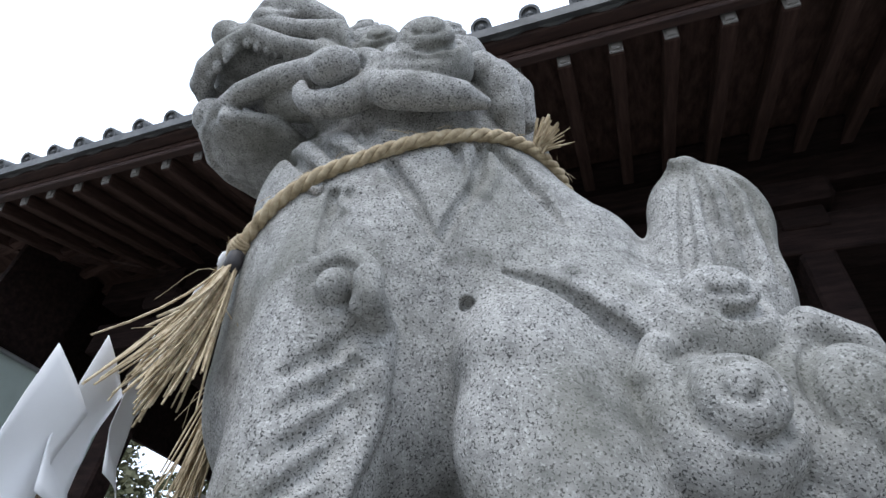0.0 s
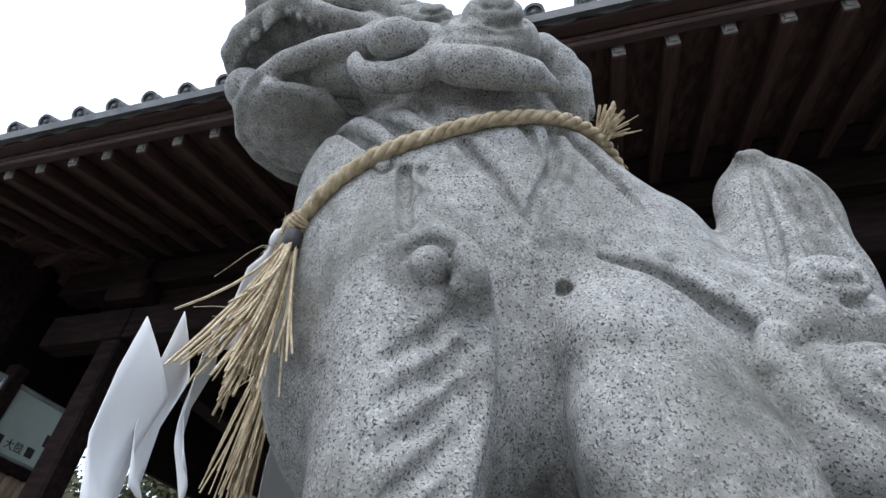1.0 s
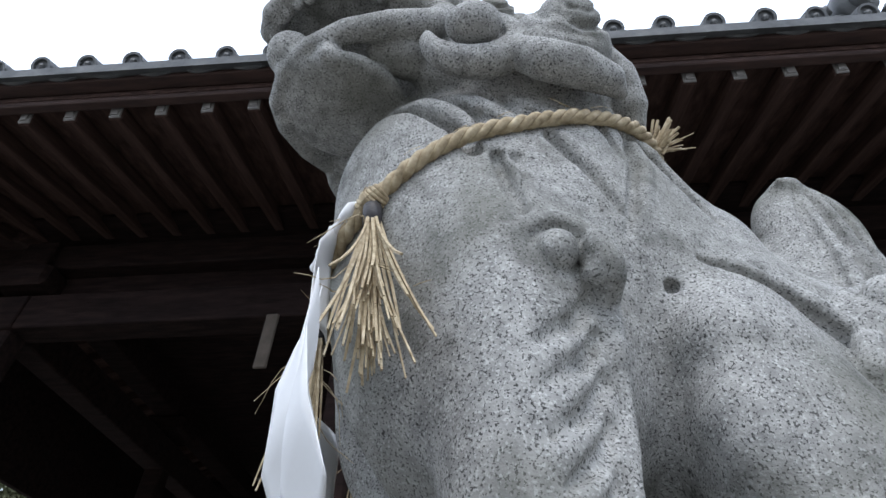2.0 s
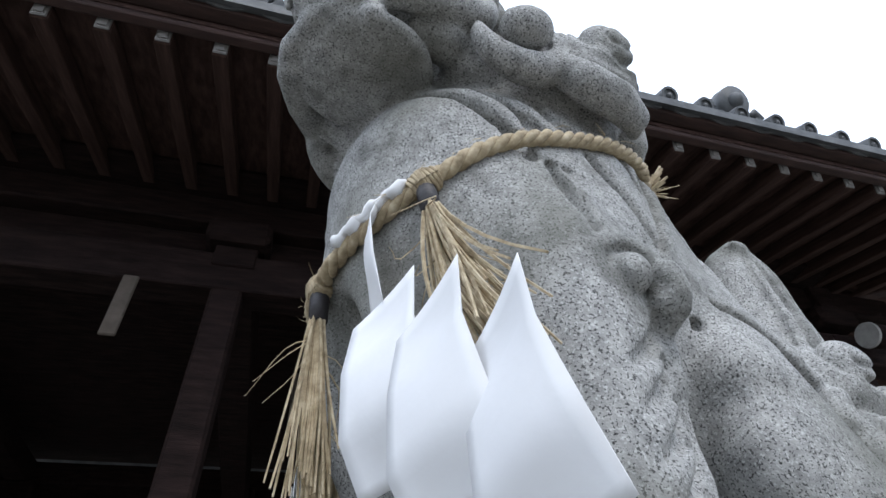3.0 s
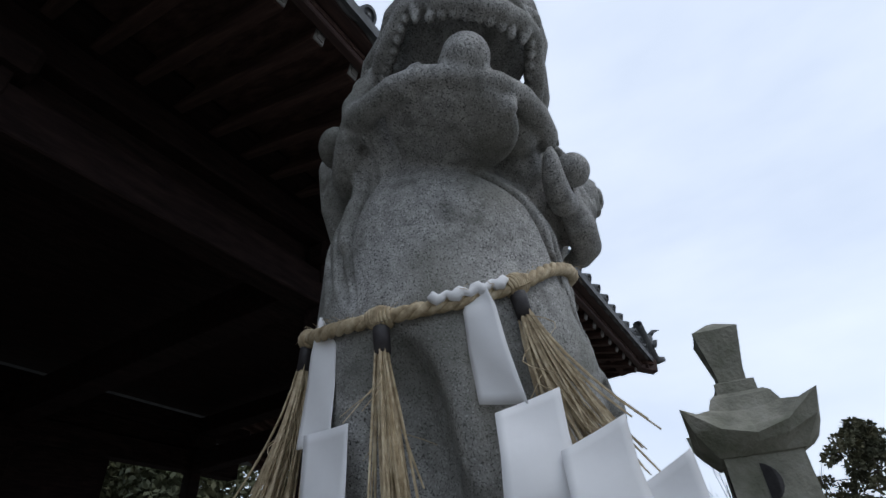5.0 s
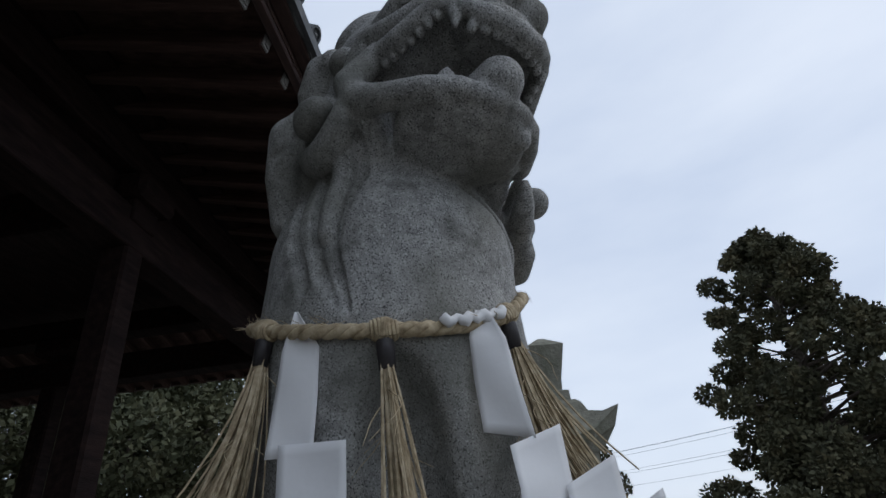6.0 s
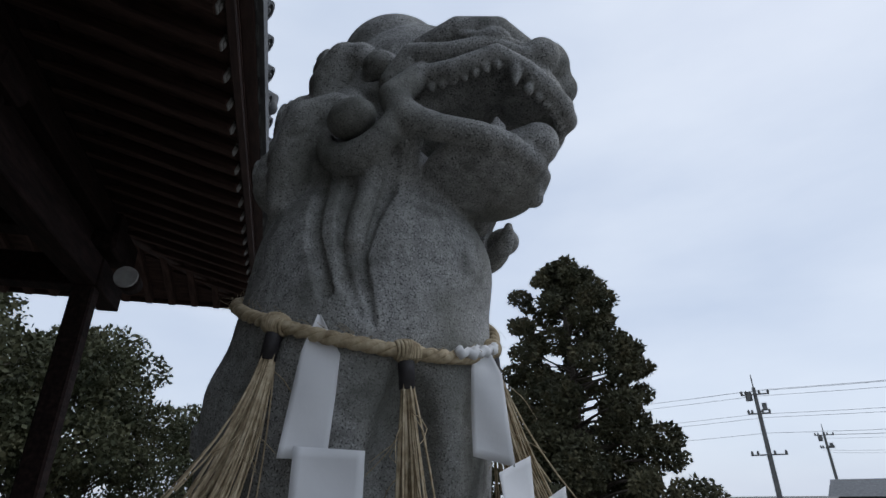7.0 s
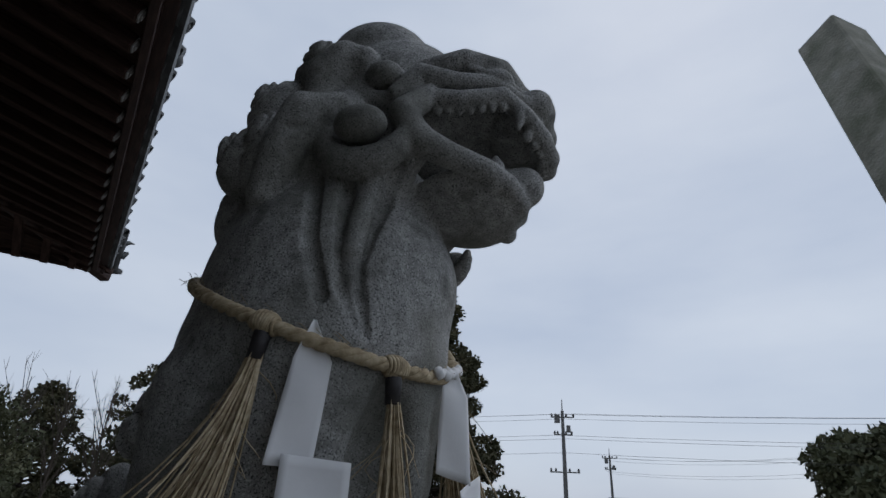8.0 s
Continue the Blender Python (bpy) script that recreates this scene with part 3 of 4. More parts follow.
hall_box("ceiling_board", (0.35, 3.3, 4.06), (6.6, 4.4, 0.04), SHADED_WOOD)
hall_box("back_wall", (0.35, 5.36, 1.9), (4.15, 0.05, 3.0), SHADED_WOOD, "boarded back wall, near black with the hall's shade in its colour", 0.004)
hall_box("end_wall", (-3.68, 3.3, 3.5), (0.05, 4.2, 0.95), SHADED_WOOD, "boarded end wall, near black with the hall's shade in its colour", 0.004)
hall_box("end_wall", (-3.68, 1.3, 3.56), (0.05, 1.4, 0.84), SHADED_WOOD, "boarded end wall, near black with the hall's shade in its colour", 0.004)
hall_box("end_wall", (-3.2, 5.36, 3.1), (0.95, 0.05, 1.2), SHADED_WOOD, "boarded end wall, near black with the hall's shade in its colour", 0.004)
hall_box("end_wall", (-2.2, 5.36, 3.1), (0.95, 0.05, 1.0), SHADED_WOOD, "boarded end wall, near black with the hall's shade in its colour", 0.004)
hall_box("hanging_slip", (-1.1, 1.15, 3.05), (0.07, 0.02, 0.34), BARK, "", 0.006)
hall_box("hanging_slip", (-0.25, 2.0, 3.10), (0.07, 0.02, 0.34), BARK, "", 0.006)


# a round log beam with a pale painted end under the corner of the eaves
bm = bmesh.new()
tube(bm, [(3.42, 1.04, 3.37), (3.62, 1.04, 3.37)], 0.085, 20)
log_beam = part("log_beam", bm, SHADED_WOOD, hall, "", True)
bm = bmesh.new()
tube(bm, [(3.405, 1.04, 3.37), (3.422, 1.04, 3.37)], [0.086, 0.090], 24)
part("beam_end", bm, PALE_END, log_beam, "pale painted round beam end")


def zof(d):
    return EAVE_Z - 0.15 + RAFTER_SLOPE * (d - 0.2)


def row_of_eaves(m, s0, s1, mitre0, mitre1):
    """Rafters, their caps, boards and the tile edge along one side; m places it in the hall."""
    n = int(round((s1 - s0) / PITCH))
    bm = bmesh.new()
    box(bm, (0, 0, 0), (0.068, 1.0, 0.085), bevel=0.004)
    rafter = part("rafter", bm, EAVE_WOOD, hall)
    proto = rafter.data
    bpy.data.objects.remove(rafter)
    bm = bmesh.new()
    box(bm, (0, 0, 0), (0.060, 0.012, 0.072), bevel=0.004)
    box(bm, (0, -0.008, 0), (0.036, 0.008, 0.046))
    cap = part("rafter_cap", bm, WHITE_END, hall)
    cap_me = cap.data
    bpy.data.objects.remove(cap)
    tilt = math.degrees(math.atan(RAFTER_SLOPE))
    for i in range(n):
        s = s0 + PITCH * (i + 0.5)
        length = min(1.9, s - s0 + 0.1 if mitre0 else 9, s1 - s + 0.1 if mitre1 else 9)
        if length < 0.25:
            continue
        a, b = 0.2, 0.2 + length
        shared("rafter", proto, m @ pose(s, (a + b) / 2, zof((a + b) / 2), tilt) @ Matrix.Diagonal((1, length * math.hypot(1, RAFTER_SLOPE), 1, 1)))
        shared("rafter_cap", cap_me, m @ pose(s, a - 0.004, zof(a), tilt))
    # soffit boards above the rafters, fascia and eave board
    bm = bmesh.new()
    d1 = 2.2
    a0, a1 = (s0 + d1 * 0.98 if mitre0 else s0), (s1 - d1 * 0.98 if mitre1 else s1)
    low = [(s0, 0.12, zof(0.12) + 0.046), (s1, 0.12, zof(0.12) + 0.046), (a1, d1, zof(d1) + 0.046), (a0, d1, zof(d1) + 0.046)]
    vs = [bm.verts.new(p) for p in low] + [bm.verts.new((p[0], p[1], p[2] + 0.03)) for p in low]
    for q in ((0, 3, 2, 1), (4, 5, 6, 7), (0, 1, 5, 4), (1, 2, 6, 5), (2, 3, 7, 6), (3, 0, 4, 7)):
        bm.faces.new([vs[k] for k in q])
    bmesh.ops.transform(bm, matrix=m, verts=bm.verts)
    part("soffit_board", bm, EAVE_WOOD, hall)
    for dd, zz, w, h in ((0.15, 0.0, 0.05, 0.10), (0.09, 0.055, 0.07, 0.06)):
        bm = bmesh.new()
        box(bm, ((s0 + s1) / 2, dd, EAVE_Z - 0.105 + zz), (s1 - s0 - 0.12, w, h), bevel=0.006)
        bmesh.ops.transform(bm, matrix=m, verts=bm.verts)
        part("eave_board", bm, FASCIA, hall)
    # round cap tiles with ringed ends, and hollow pan tiles between them
    slope = math.degrees(math.atan(ROOF_SLOPE))
    bm = bmesh.new()
    r, L, seg = 0.052, 0.55, 14
    ring0 = [bm.verts.new((r * math.cos(2 * math.pi * k / seg), 0, r * math.sin(2 * math.pi * k / seg))) for k in range(seg)]
    ring1 = [bm.verts.new((v.co.x, L, v.co.z)) for v in ring0]
    ring2 = [bm.verts.new((v.co.x * 0.74, 0, v.co.z * 0.74)) for v in ring0]
    ring3 = [bm.verts.new((v.co.x * 0.70, 0.012, v.co.z * 0.70)) for v in ring0]
    for k in range(seg):
        j = (k + 1) % seg
        bm.faces.new((ring0[k], ring1[k], ring1[j], ring0[j]))
        bm.faces.new((ring0[j], ring2[j], ring2[k], ring0[k]))
        bm.faces.new((ring2[j], ring3[j], ring3[k], ring2[k]))
    bm.faces.new(ring3[::-1])
    bmesh.ops.create_uvsphere(bm, u_segments=8, v_segments=4, radius=0.018, matrix=Matrix.Translation((0, 0.01, 0)))
    t = part("cap_tile", bm, TILE, hall)
    cap_tile = t.data
    bpy.data.objects.remove(t)
    bm = bmesh.new()
    rows = []
    for y, drop in ((0.0, 0.0), (0.55, 0.0)):
        top, bot = [], []
        for k in range(9):
            x = -PITCH / 2 + PITCH * k / 8
            z = -0.050 + 0.040 * (abs(x) / (PITCH / 2)) ** 2
            top.append(bm.verts.new((x, y, z)))
            bot.append(bm.verts.new((x, y, z - (0.034 if y == 0 else 0.016))))
        rows.append((top, bot))
    for k in range(8):
        (t0, b0), (t1, b1) = rows
        bm.faces.new((t0[k], t0[k + 1], t1[k + 1], t1[k]))
        bm.faces.new((b0[k + 1], b0[k], b1[k], b1[k + 1]))
        bm.faces.new((t0[k + 1], t0[k], b0[k], b0[k + 1]))
    t = part("pan_tile", bm, TILE, hall)
    pan_tile = t.data
    bpy.data.objects.remove(t)
    for i in range(n + 1):
        s = s0 + PITCH * i
        shared("cap_tile", cap_tile, m @ pose(s, random.uniform(-0.006, 0.006), EAVE_Z + random.uniform(-0.004, 0.004), slope, 0, 0))
        if i < n:
            shared("pan_tile", pan_tile, m @ pose(s + PITCH / 2, 0.01 + random.uniform(-0.005, 0.005), EAVE_Z - 0.004, slope, 0, 0))


# lighter copy of the hall timber: the eaves' stronger light is in the colour
EAVE_WOOD = mat("eave_wood", [(0.03, 0.017, 0.014), (0.055, 0.032, 0.026), (0.085, 0.05, 0.042)], 5, 0.85, 0.4, 40, stretch=(6, 1, 6), spec=0.15)
FASCIA = mat("fascia_wood", [(0.028, 0.014, 0.012), (0.045, 0.023, 0.019), (0.065, 0.034, 0.028)], 6, 0.7, 0.3, 40, stretch=(1, 6, 6))
row_of_eaves(Matrix.Identity(4), S0, S1, True, True)
row_of_eaves(pose(S1, 0, 0, 0, 0, 90), 0.0, DEPTH, True, True)
row_of_eaves(pose(S0, DEPTH, 0, 0, 0, -90), 0.0, DEPTH, True, True)

# hip rafters and the roof's tiled slopes
for s, sg in ((S1, -1), (S0, 1)):
    bm = bmesh.new()
    a = Vector((s + sg * 0.02, 0.02, EAVE_Z - 0.12))
    b = Vector((s + sg * 2.35, 2.35, zof(2.35) - 0.02))
    d = b - a
    turn = d.to_track_quat("Y", "Z").to_matrix().to_4x4()
    box(bm, (a + b) / 2, (0.11, d.length, 0.15), turn, bevel=0.01)
    part("hip_rafter", bm, FASCIA, hall)
bm = bmesh.new()
RIDGE_Z, HALF = EAVE_Z + ROOF_SLOPE * DEPTH / 2, DEPTH / 2
e = [(S0, 0, EAVE_Z), (S1, 0, EAVE_Z), (S1, DEPTH, EAVE_Z), (S0, DEPTH, EAVE_Z)]
r0, r1 = (S0 + HALF, HALF, RIDGE_Z), (S1 - HALF, HALF, RIDGE_Z)
v = [bm.verts.new((p[0], p[1], p[2] - 0.03)) for p in e] + [bm.verts.new(p) for p in (r0, r1)]
for q in ((0, 1, 5, 4), (1, 2, 5), (2, 3, 4, 5), (3, 0, 4)):
    bm.faces.new([v[k] for k in q])
roof_ob = part("roof_slope", bm, TILE, hall)
sol = roof_ob.modifiers.new("thick", "SOLIDIFY")
sol.thickness, sol.offset = 0.05, -1


def ridge_end(m, big):
    """A ridge of stacked tiles that ends in a demon-tile: a shield with horns, brows and rolled cheeks."""
    bm = bmesh.new()
    for k in range(3):
        box(bm, (0, 0.5, 0.02 + 0.045 * k), (0.17 - 0.02 * k, 1.0, 0.04), bevel=0.01)
    tube(bm, [(0, 0.0, 0.17), (0, 1.0, 0.17)], 0.05, 10)
    bmesh.ops.transform(bm, matrix=m, verts=bm.verts)
    part("ridge", bm, TILE, hall)
    bm = bmesh.new()
    if big:
        box(bm, (0, -0.03, 0.10), (0.24, 0.08, 0.24), bevel=0.03)
        bmesh.ops.create_uvsphere(bm, u_segments=12, v_segments=8, radius=0.07, matrix=Matrix.Translation((0, -0.08, 0.10)) @ Matrix.Diagonal((1.1, 0.8, 0.9, 1)))
        for sx in (-1, 1):
            tube(bm, [(sx * 0.06, -0.03, 0.20), (sx * 0.09, -0.06, 0.28), (sx * 0.08, -0.14, 0.34)], [0.035, 0.024, 0.004], 8)
            tube(bm, [(sx * 0.11, -0.05, 0.06), (sx * 0.16, -0.06, 0.04), (sx * 0.17, -0.06, 0.10), (sx * 0.13, -0.06, 0.11)], [0.03, 0.03, 0.025, 0.015], 8)
            bmesh.ops.create_uvsphere(bm, u_segments=8, v_segments=6, radius=0.022, matrix=Matrix.Translation((sx * 0.045, -0.13, 0.14)))
        tube(bm, [(0, -0.09, 0.02), (0, -0.2, -0.02), (0, -0.27, 0.03)], [0.06, 0.05, 0.03], 10)
    else:
        tube(bm, [(0, 0.03, 0.13), (0, -0.05, 0.13)], 0.10, 16)
        bmesh.ops.create_uvsphere(bm, u_segments=10, v_segments=6, radius=0.05, matrix=Matrix.Translation((0, -0.05, 0.13)))
        for sx in (-1, 1):
            tube(bm, [(sx * 0.06, 0, 0.04), (sx * 0.15, -0.02, 0.02), (sx * 0.19, -0.02, 0.07), (sx * 0.15, -0.02, 0.10), (sx * 0.13, -0.02, 0.07)], [0.04, 0.035, 0.03, 0.025, 0.015], 8)
    bmesh.ops.transform(bm, matrix=m, verts=bm.verts)
    part("demon_tile", bm, TILE, hall, "grey fired clay ornamental end tile", True)


ridge_end(pose(S1 - 0.10, 0.10, EAVE_Z + 0.06, 22, 0, 45), True)
ridge_end(pose(S0 + 0.10, 0.10, EAVE_Z + 0.06, 22, 0, -45), True)
ridge_end(pose(-0.78, 0.12, EAVE_Z + 0.08, 27, 0, 0), False)
ridge_end(pose(1.95, 0.12, EAVE_Z + 0.08, 27, 0, 0), False)


def notice_case():
    """A glazed case with a pale sheet and black lettering, over a fence of slats."""
    th = tagged(new("notice_case"), "pale green glazed case with black lettering in a metal frame", "display case")
    th.matrix_world = HALL @ pose(-3.6, 0, 0)
    for d0, d1 in ((0.80, 1.30), (1.42, 1.94)):
        bm = bmesh.new()
        box(bm, (-0.02, (d0 + d1) / 2, 2.875), (0.02, d1 - d0, 0.45))
        back = part("sheet", bm, SHEET, th)
        for z in (2.655, 3.095):
            bm = bmesh.new()
            box(bm, (0.0, (d0 + d1) / 2, z), (0.05, d1 - d0 + 0.02, 0.022), bevel=0.004)
            part("rail", bm, STEEL, th)
        for d in (d0, d1):
            bm = bmesh.new()
            box(bm, (0.0, d, 2.875), (0.05, 0.022, 0.42), bevel=0.004)
            part("stile", bm, STEEL, th)
    for d in (0.74, 1.36, 2.0):
        bm = bmesh.new()
        box(bm, (0.0, d, 1.395), (0.10, 0.10, 3.61), bevel=0.008)
        part("post", bm, SHADED_WOOD, th)
    bm = bmesh.new()
    box(bm, (0.0, 1.37, 2.60), (0.09, 1.36, 0.07), bevel=0.006)
    part("sill_rail", bm, SHADED_WOOD, th)
    bm = bmesh.new()
    box(bm, (0.0, 1.37, 0.95), (0.09, 1.36, 0.07), bevel=0.006)
    part("bottom_rail", bm, SHADED_WOOD, th)
    bm = bmesh.new()
    box(bm, (0, 0, 0), (0.03, 0.05, 1.58), bevel=0.004)
    slat = part("slat", bm, SLAT, th)
    slat.location = (0.0, 0.84, 1.775)
    for k in range(1, 18):
        o = new("slat", slat.data)
        o.parent = th
        o.location = (0.004 * (k % 3), 0.84 + 0.062 * k, 1.775)
    # lettering: two readable signs, the others plain bars
    cu = bpy.data.curves.new("sign_text", "FONT")
    cu.body, cu.size, cu.extrude = "\u5927\u9f13", 0.075, 0.001
    tx = new("lettering", cu)
    tx.matrix_world = pose(0, 0, 0)
    me = bpy.data.meshes.new_from_object(tx.evaluated_get(bpy.context.evaluated_depsgraph_get()))
    bpy.data.objects.remove(tx)
    me.materials.clear()
    me.materials.append(TAPE)
    ob = new("lettering", me)
    ob.parent = th
    ob.matrix_local = pose(-0.006, 1.555, 2.715, 90, 0, 90)
    tagged(ob, "black painted characters")
    for d, z, w, h in ((1.50, 2.745, 0.06, 0.065), (1.76, 2.745, 0.06, 0.065), (1.84, 2.86, 0.035, 0.085), (1.24, 2.745, 0.06, 0.065)):
        bm = bmesh.new()
        box(bm, (-0.006, d, z), (0.003, w, h))
        part("sign_bar", bm, TAPE, th)
    return th


SHEET = mat("pale_sheet", [(0.42, 0.50, 0.46), (0.52, 0.60, 0.56)], 3, 0.35, 0.1, 20)
STEEL = mat("steel_frame", [(0.3, 0.31, 0.31), (0.42, 0.43, 0.43)], 10, 0.4, 0.1, 40, metal=0.6)
SLAT = mat("weathered_slat", [(0.18, 0.12, 0.08), (0.30, 0.22, 0.15)], 8, 0.8, 0.4, 40, stretch=(6, 6, 1))
notice_case()


# ---- rope round the lion's neck ----
def rope_z(x, y):
    return 1.935 + 0.45 * (x + 0.355) + 0.05 * min(max((0.87 - y) / 0.25, 0), 1) * min(max((x + 0.37) / 0.12, 0), 1)


def rope_path(n=260, r=0.012):
    pts = []
    for i in range(n):
        a = 2 * math.pi * i / n
        w = np.array((math.cos(a), math.sin(a), 0.0))
        c = np.array((-0.085, 0.868, 0.0))
        p = c + w * 0.26
        for _ in range(3):
            z = rope_z(p[0], p[1])
            p = snap(np.array((c[0] + w[0] * 0.3, c[1] + w[1] * 0.3, z)), -w, 0.0, 0.28, NECK_FIELD)
        pts.append(p + w * (r - 0.001))
    pts = np.array(pts)
    for _ in range(6):
        pts = 0.25 * np.roll(pts, 1, 0) + 0.5 * pts + 0.25 * np.roll(pts, -1, 0)
    return pts


ROPE = rope_path()


def neck_rope():
    th = tagged(new("neck_rope"), "twisted pale straw rope tied round the lion's neck", "rope")
    n = len(ROPE)
    fwd = np.roll(ROPE, -1, 0) - np.roll(ROPE, 1, 0)
    step = np.linalg.norm(fwd, axis=1) / 2
    fwd /= np.linalg.norm(fwd, axis=1)[:, None]
    side = np.cross(fwd, (0, 0, 1.0))
    side /= np.linalg.norm(side, axis=1)[:, None]
    up = np.cross(side, fwd)
    turns = round(step.sum() / 0.07)
    ang = np.cumsum(step) / step.sum() * 2 * math.pi * turns
    start = min(range(n), key=lambda i: np.linalg.norm(ROPE[i] - np.array((0.177, 0.668, 2.2))))
    order = [(start + i) % n for i in range(n + 1)]
    for k in range(3):
        bm = bmesh.new()
        pts = [ROPE[i] + 0.0058 * (math.cos(ang[i] + k * 2.094) * side[i] + math.sin(ang[i] + k * 2.094) * up[i]) for i in order]
        tube(bm, pts, [0.0068 * (1 + 0.06 * math.sin(i * 1.7 + k)) for i in range(len(pts))], 9)
        part("strand", bm, STRAW, th, smooth=True)
    # loose fibres
    bm = bmesh.new()
    for i in range(150):
        j = random.randrange(n)
        p = ROPE[j] + 0.015 * (math.cos(i) * side[j] + abs(math.sin(i)) * up[j])
        d = fwd[j] * random.choice((-1, 1)) + 0.5 * (math.cos(i) * side[j] + math.sin(i) * up[j])
        L = random.uniform(0.008, 0.035)
        tube(bm, [p, p + d * L * 0.6, p + d * L + np.array((0, 0, random.uniform(-0.008, 0.006)))], [0.0006, 0.0005, 0.0002], 3)
    tagged(part("loose_fibre", bm, STRAW, th), kind="stuff")
    # frayed end
    bm = bmesh.new()
    e = ROPE[start]
    for i in range(56):
        d = np.array((0.42 + random.gauss(0, 0.17), -0.30 + random.gauss(0, 0.2), 0.72 + random.gauss(0, 0.16)))
        L = random.uniform(0.042, 0.056)
        b = e + np.array([random.gauss(0, 0.005) for _ in range(3)])
        tube(bm, [b, b + d * L * 0.5, b + d * L + np.array((0, 0, random.gauss(0, 0.002)))], [0.0022, 0.0026, 0.0028], 5)
    for i in range(9):
        d = np.array((0.85 + random.gauss(0, 0.1), -0.3 + random.gauss(0, 0.2), 0.25 + random.gauss(0, 0.2)))
        tube(bm, [e, e + d * 0.035, e + d * 0.062], [0.0016, 0.0013, 0.0008], 4)
    part("frayed_end", bm, STRAW, th, "brush of cut straw at the rope's end")
    return th


neck_rope()


def straw_tassel(at_p, way, length, spread, count, wind=(0, 0, 0)):
    """A straw tassel bound to the rope with a lashing and a dark band."""
    th = tagged(new("straw_tassel"), "pale straw tassel bound with dark tape, hanging from the neck rope", "tassel", "tassels on the neck rope")
    p, w = Vector(at_p), Vector(way).normalized()
    i = int(np.argmin(np.linalg.norm(ROPE - np.array(p), axis=1)))
    c = Vector(ROPE[i])
    t = Vector(ROPE[(i + 1) % len(ROPE)] - ROPE[i - 1]).normalized()
    u = t.orthogonal().normalized()
    q = t.cross(u)
    bm = bmesh.new()
    for k in range(9):
        o = c + t * (k - 4) * 0.0042
        rr = 0.0175 - 0.0003 * (k - 4) ** 2
        pts = [o + rr * (math.cos(a) * u + math.sin(a) * q) + t * 0.002 * math.sin(a * 1 + k) for a in [2 * math.pi * j / 14 for j in range(15)]]
        tube(bm, pts, 0.0034, 5, cap=False)
    tagged(part("lashing", bm, STRAW, th, smooth=True), kind="stuff")
    b0 = c + w * 0.02
    b1 = c + w * 0.058
    bm = bmesh.new()
    tube(bm, [c + w * 0.008, b0, b1], [0.012, 0.0135, 0.0125], 12)
    part("binding_band", bm, TAPE, th, "dark brown tape binding", True)
    bm = bmesh.new()
    a = w.orthogonal().normalized()
    b = w.cross(a)
    for i in range(count):
        ang = random.uniform(0, 2 * math.pi)
        rad = abs(random.gauss(0, 0.55)) * spread
        out = a * math.cos(ang) + b * math.sin(ang)
        L = length * random.uniform(0.72, 1.05)
        s = b1 - w * 0.01 + out * min(rad / spread, 1) * 0.010
        drift = Vector(wind) * random.uniform(0.3, 1.2)
        bend = Vector([random.gauss(0, 0.0035) for _ in range(3)])
        pts = []
        for k in range(6):
            f = k / 5
            pts.append(s + w * L * f + out * rad * f * (0.7 + 0.3 * f) + drift * f * f + bend * math.sin(f * 3))
        r = random.uniform(0.0015, 0.0027)
        tube(bm, pts, [r, r, r * 0.95, r * 0.9, r * 0.8, r * 0.6], 4)
    for i in range(7):
        ang = random.uniform(0, 2 * math.pi)
        out = a * math.cos(ang) + b * math.sin(ang)
        s = b1 + w * random.uniform(0.0, 0.12) + out * 0.012
        L, bow = random.uniform(0.05, 0.10), random.uniform(-0.03, 0.03)
        side = w.cross(out)
        pts = [s + out * L * f * 0.7 + w * L * 0.8 * f + side * bow * math.sin(f * 4.2) for f in (0, 0.2, 0.4, 0.6, 0.8, 1.0)]
        tube(bm, pts, [0.0009, 0.0009, 0.0008, 0.0007, 0.0006, 0.0004], 4)
    tagged(part("straw_brush", bm, STRAW, th), kind="stuff")
    return th


straw_tassel((-0.338, 0.691, 1.97), (0.05, -0.15, -1), 0.26, 0.042, 85, (0.0, -0.045, 0.005))
straw_tassel((-0.358, 0.909, 1.93), (0.02, -0.05, -1), 0.26, 0.032, 70, (0.0, -0.01, 0.0))
straw_tassel((-0.277, 1.096, 1.984), (0.02, 0.13, -1), 0.27, 0.036, 75, (0.02, 0.05, 0.0))


def paper_strip(label, rows, name="paper_streamer"):
    """A folded paper streamer. Each row: middle, half width vector; the sheet runs through them, a new fold where a list starts."""
    th = tagged(new(name), label, "paper streamer", "paper streamers on the neck rope")
    for fold in rows:
        bm = bmesh.new()
        grid = []
        n = len(fold)
        dense = []
        for i in range(n - 1):
            for k in range(5):
                f = k / 5
                dense.append((Vector(fold[i][0]).lerp(Vector(fold[i + 1][0]), f), Vector(fold[i][1]).lerp(Vector(fold[i + 1][1]), f)))
        dense.append((Vector(fold[-1][0]), Vector(fold[-1][1])))
        for j, (c, h) in enumerate(dense):
            nn = (dense[min(j + 1, len(dense) - 1)][0] - dense[max(j - 1, 0)][0]).cross(h)
            nn = nn.normalized() if nn.length > 1e-6 else Vector((1, 0, 0))
            grid.append([bm.verts.new(c + h * (k / 4 - 1) + nn * 0.006 * math.cos(math.pi * (k / 4 - 1) / 2) * math.sin(j * 0.5 + 0.4)) for k in range(9)])
        for r0, r1 in zip(grid, grid[1:]):
            for k in range(8):
                bm.faces.new((r0[k], r0[k + 1], r1[k + 1], r1[k]))
        ob = part("fold", bm, PAPER, th, smooth=True)
        m = ob.modifiers.new("thick", "SOLIDIFY")
        m.thickness = 0.0007
    return th


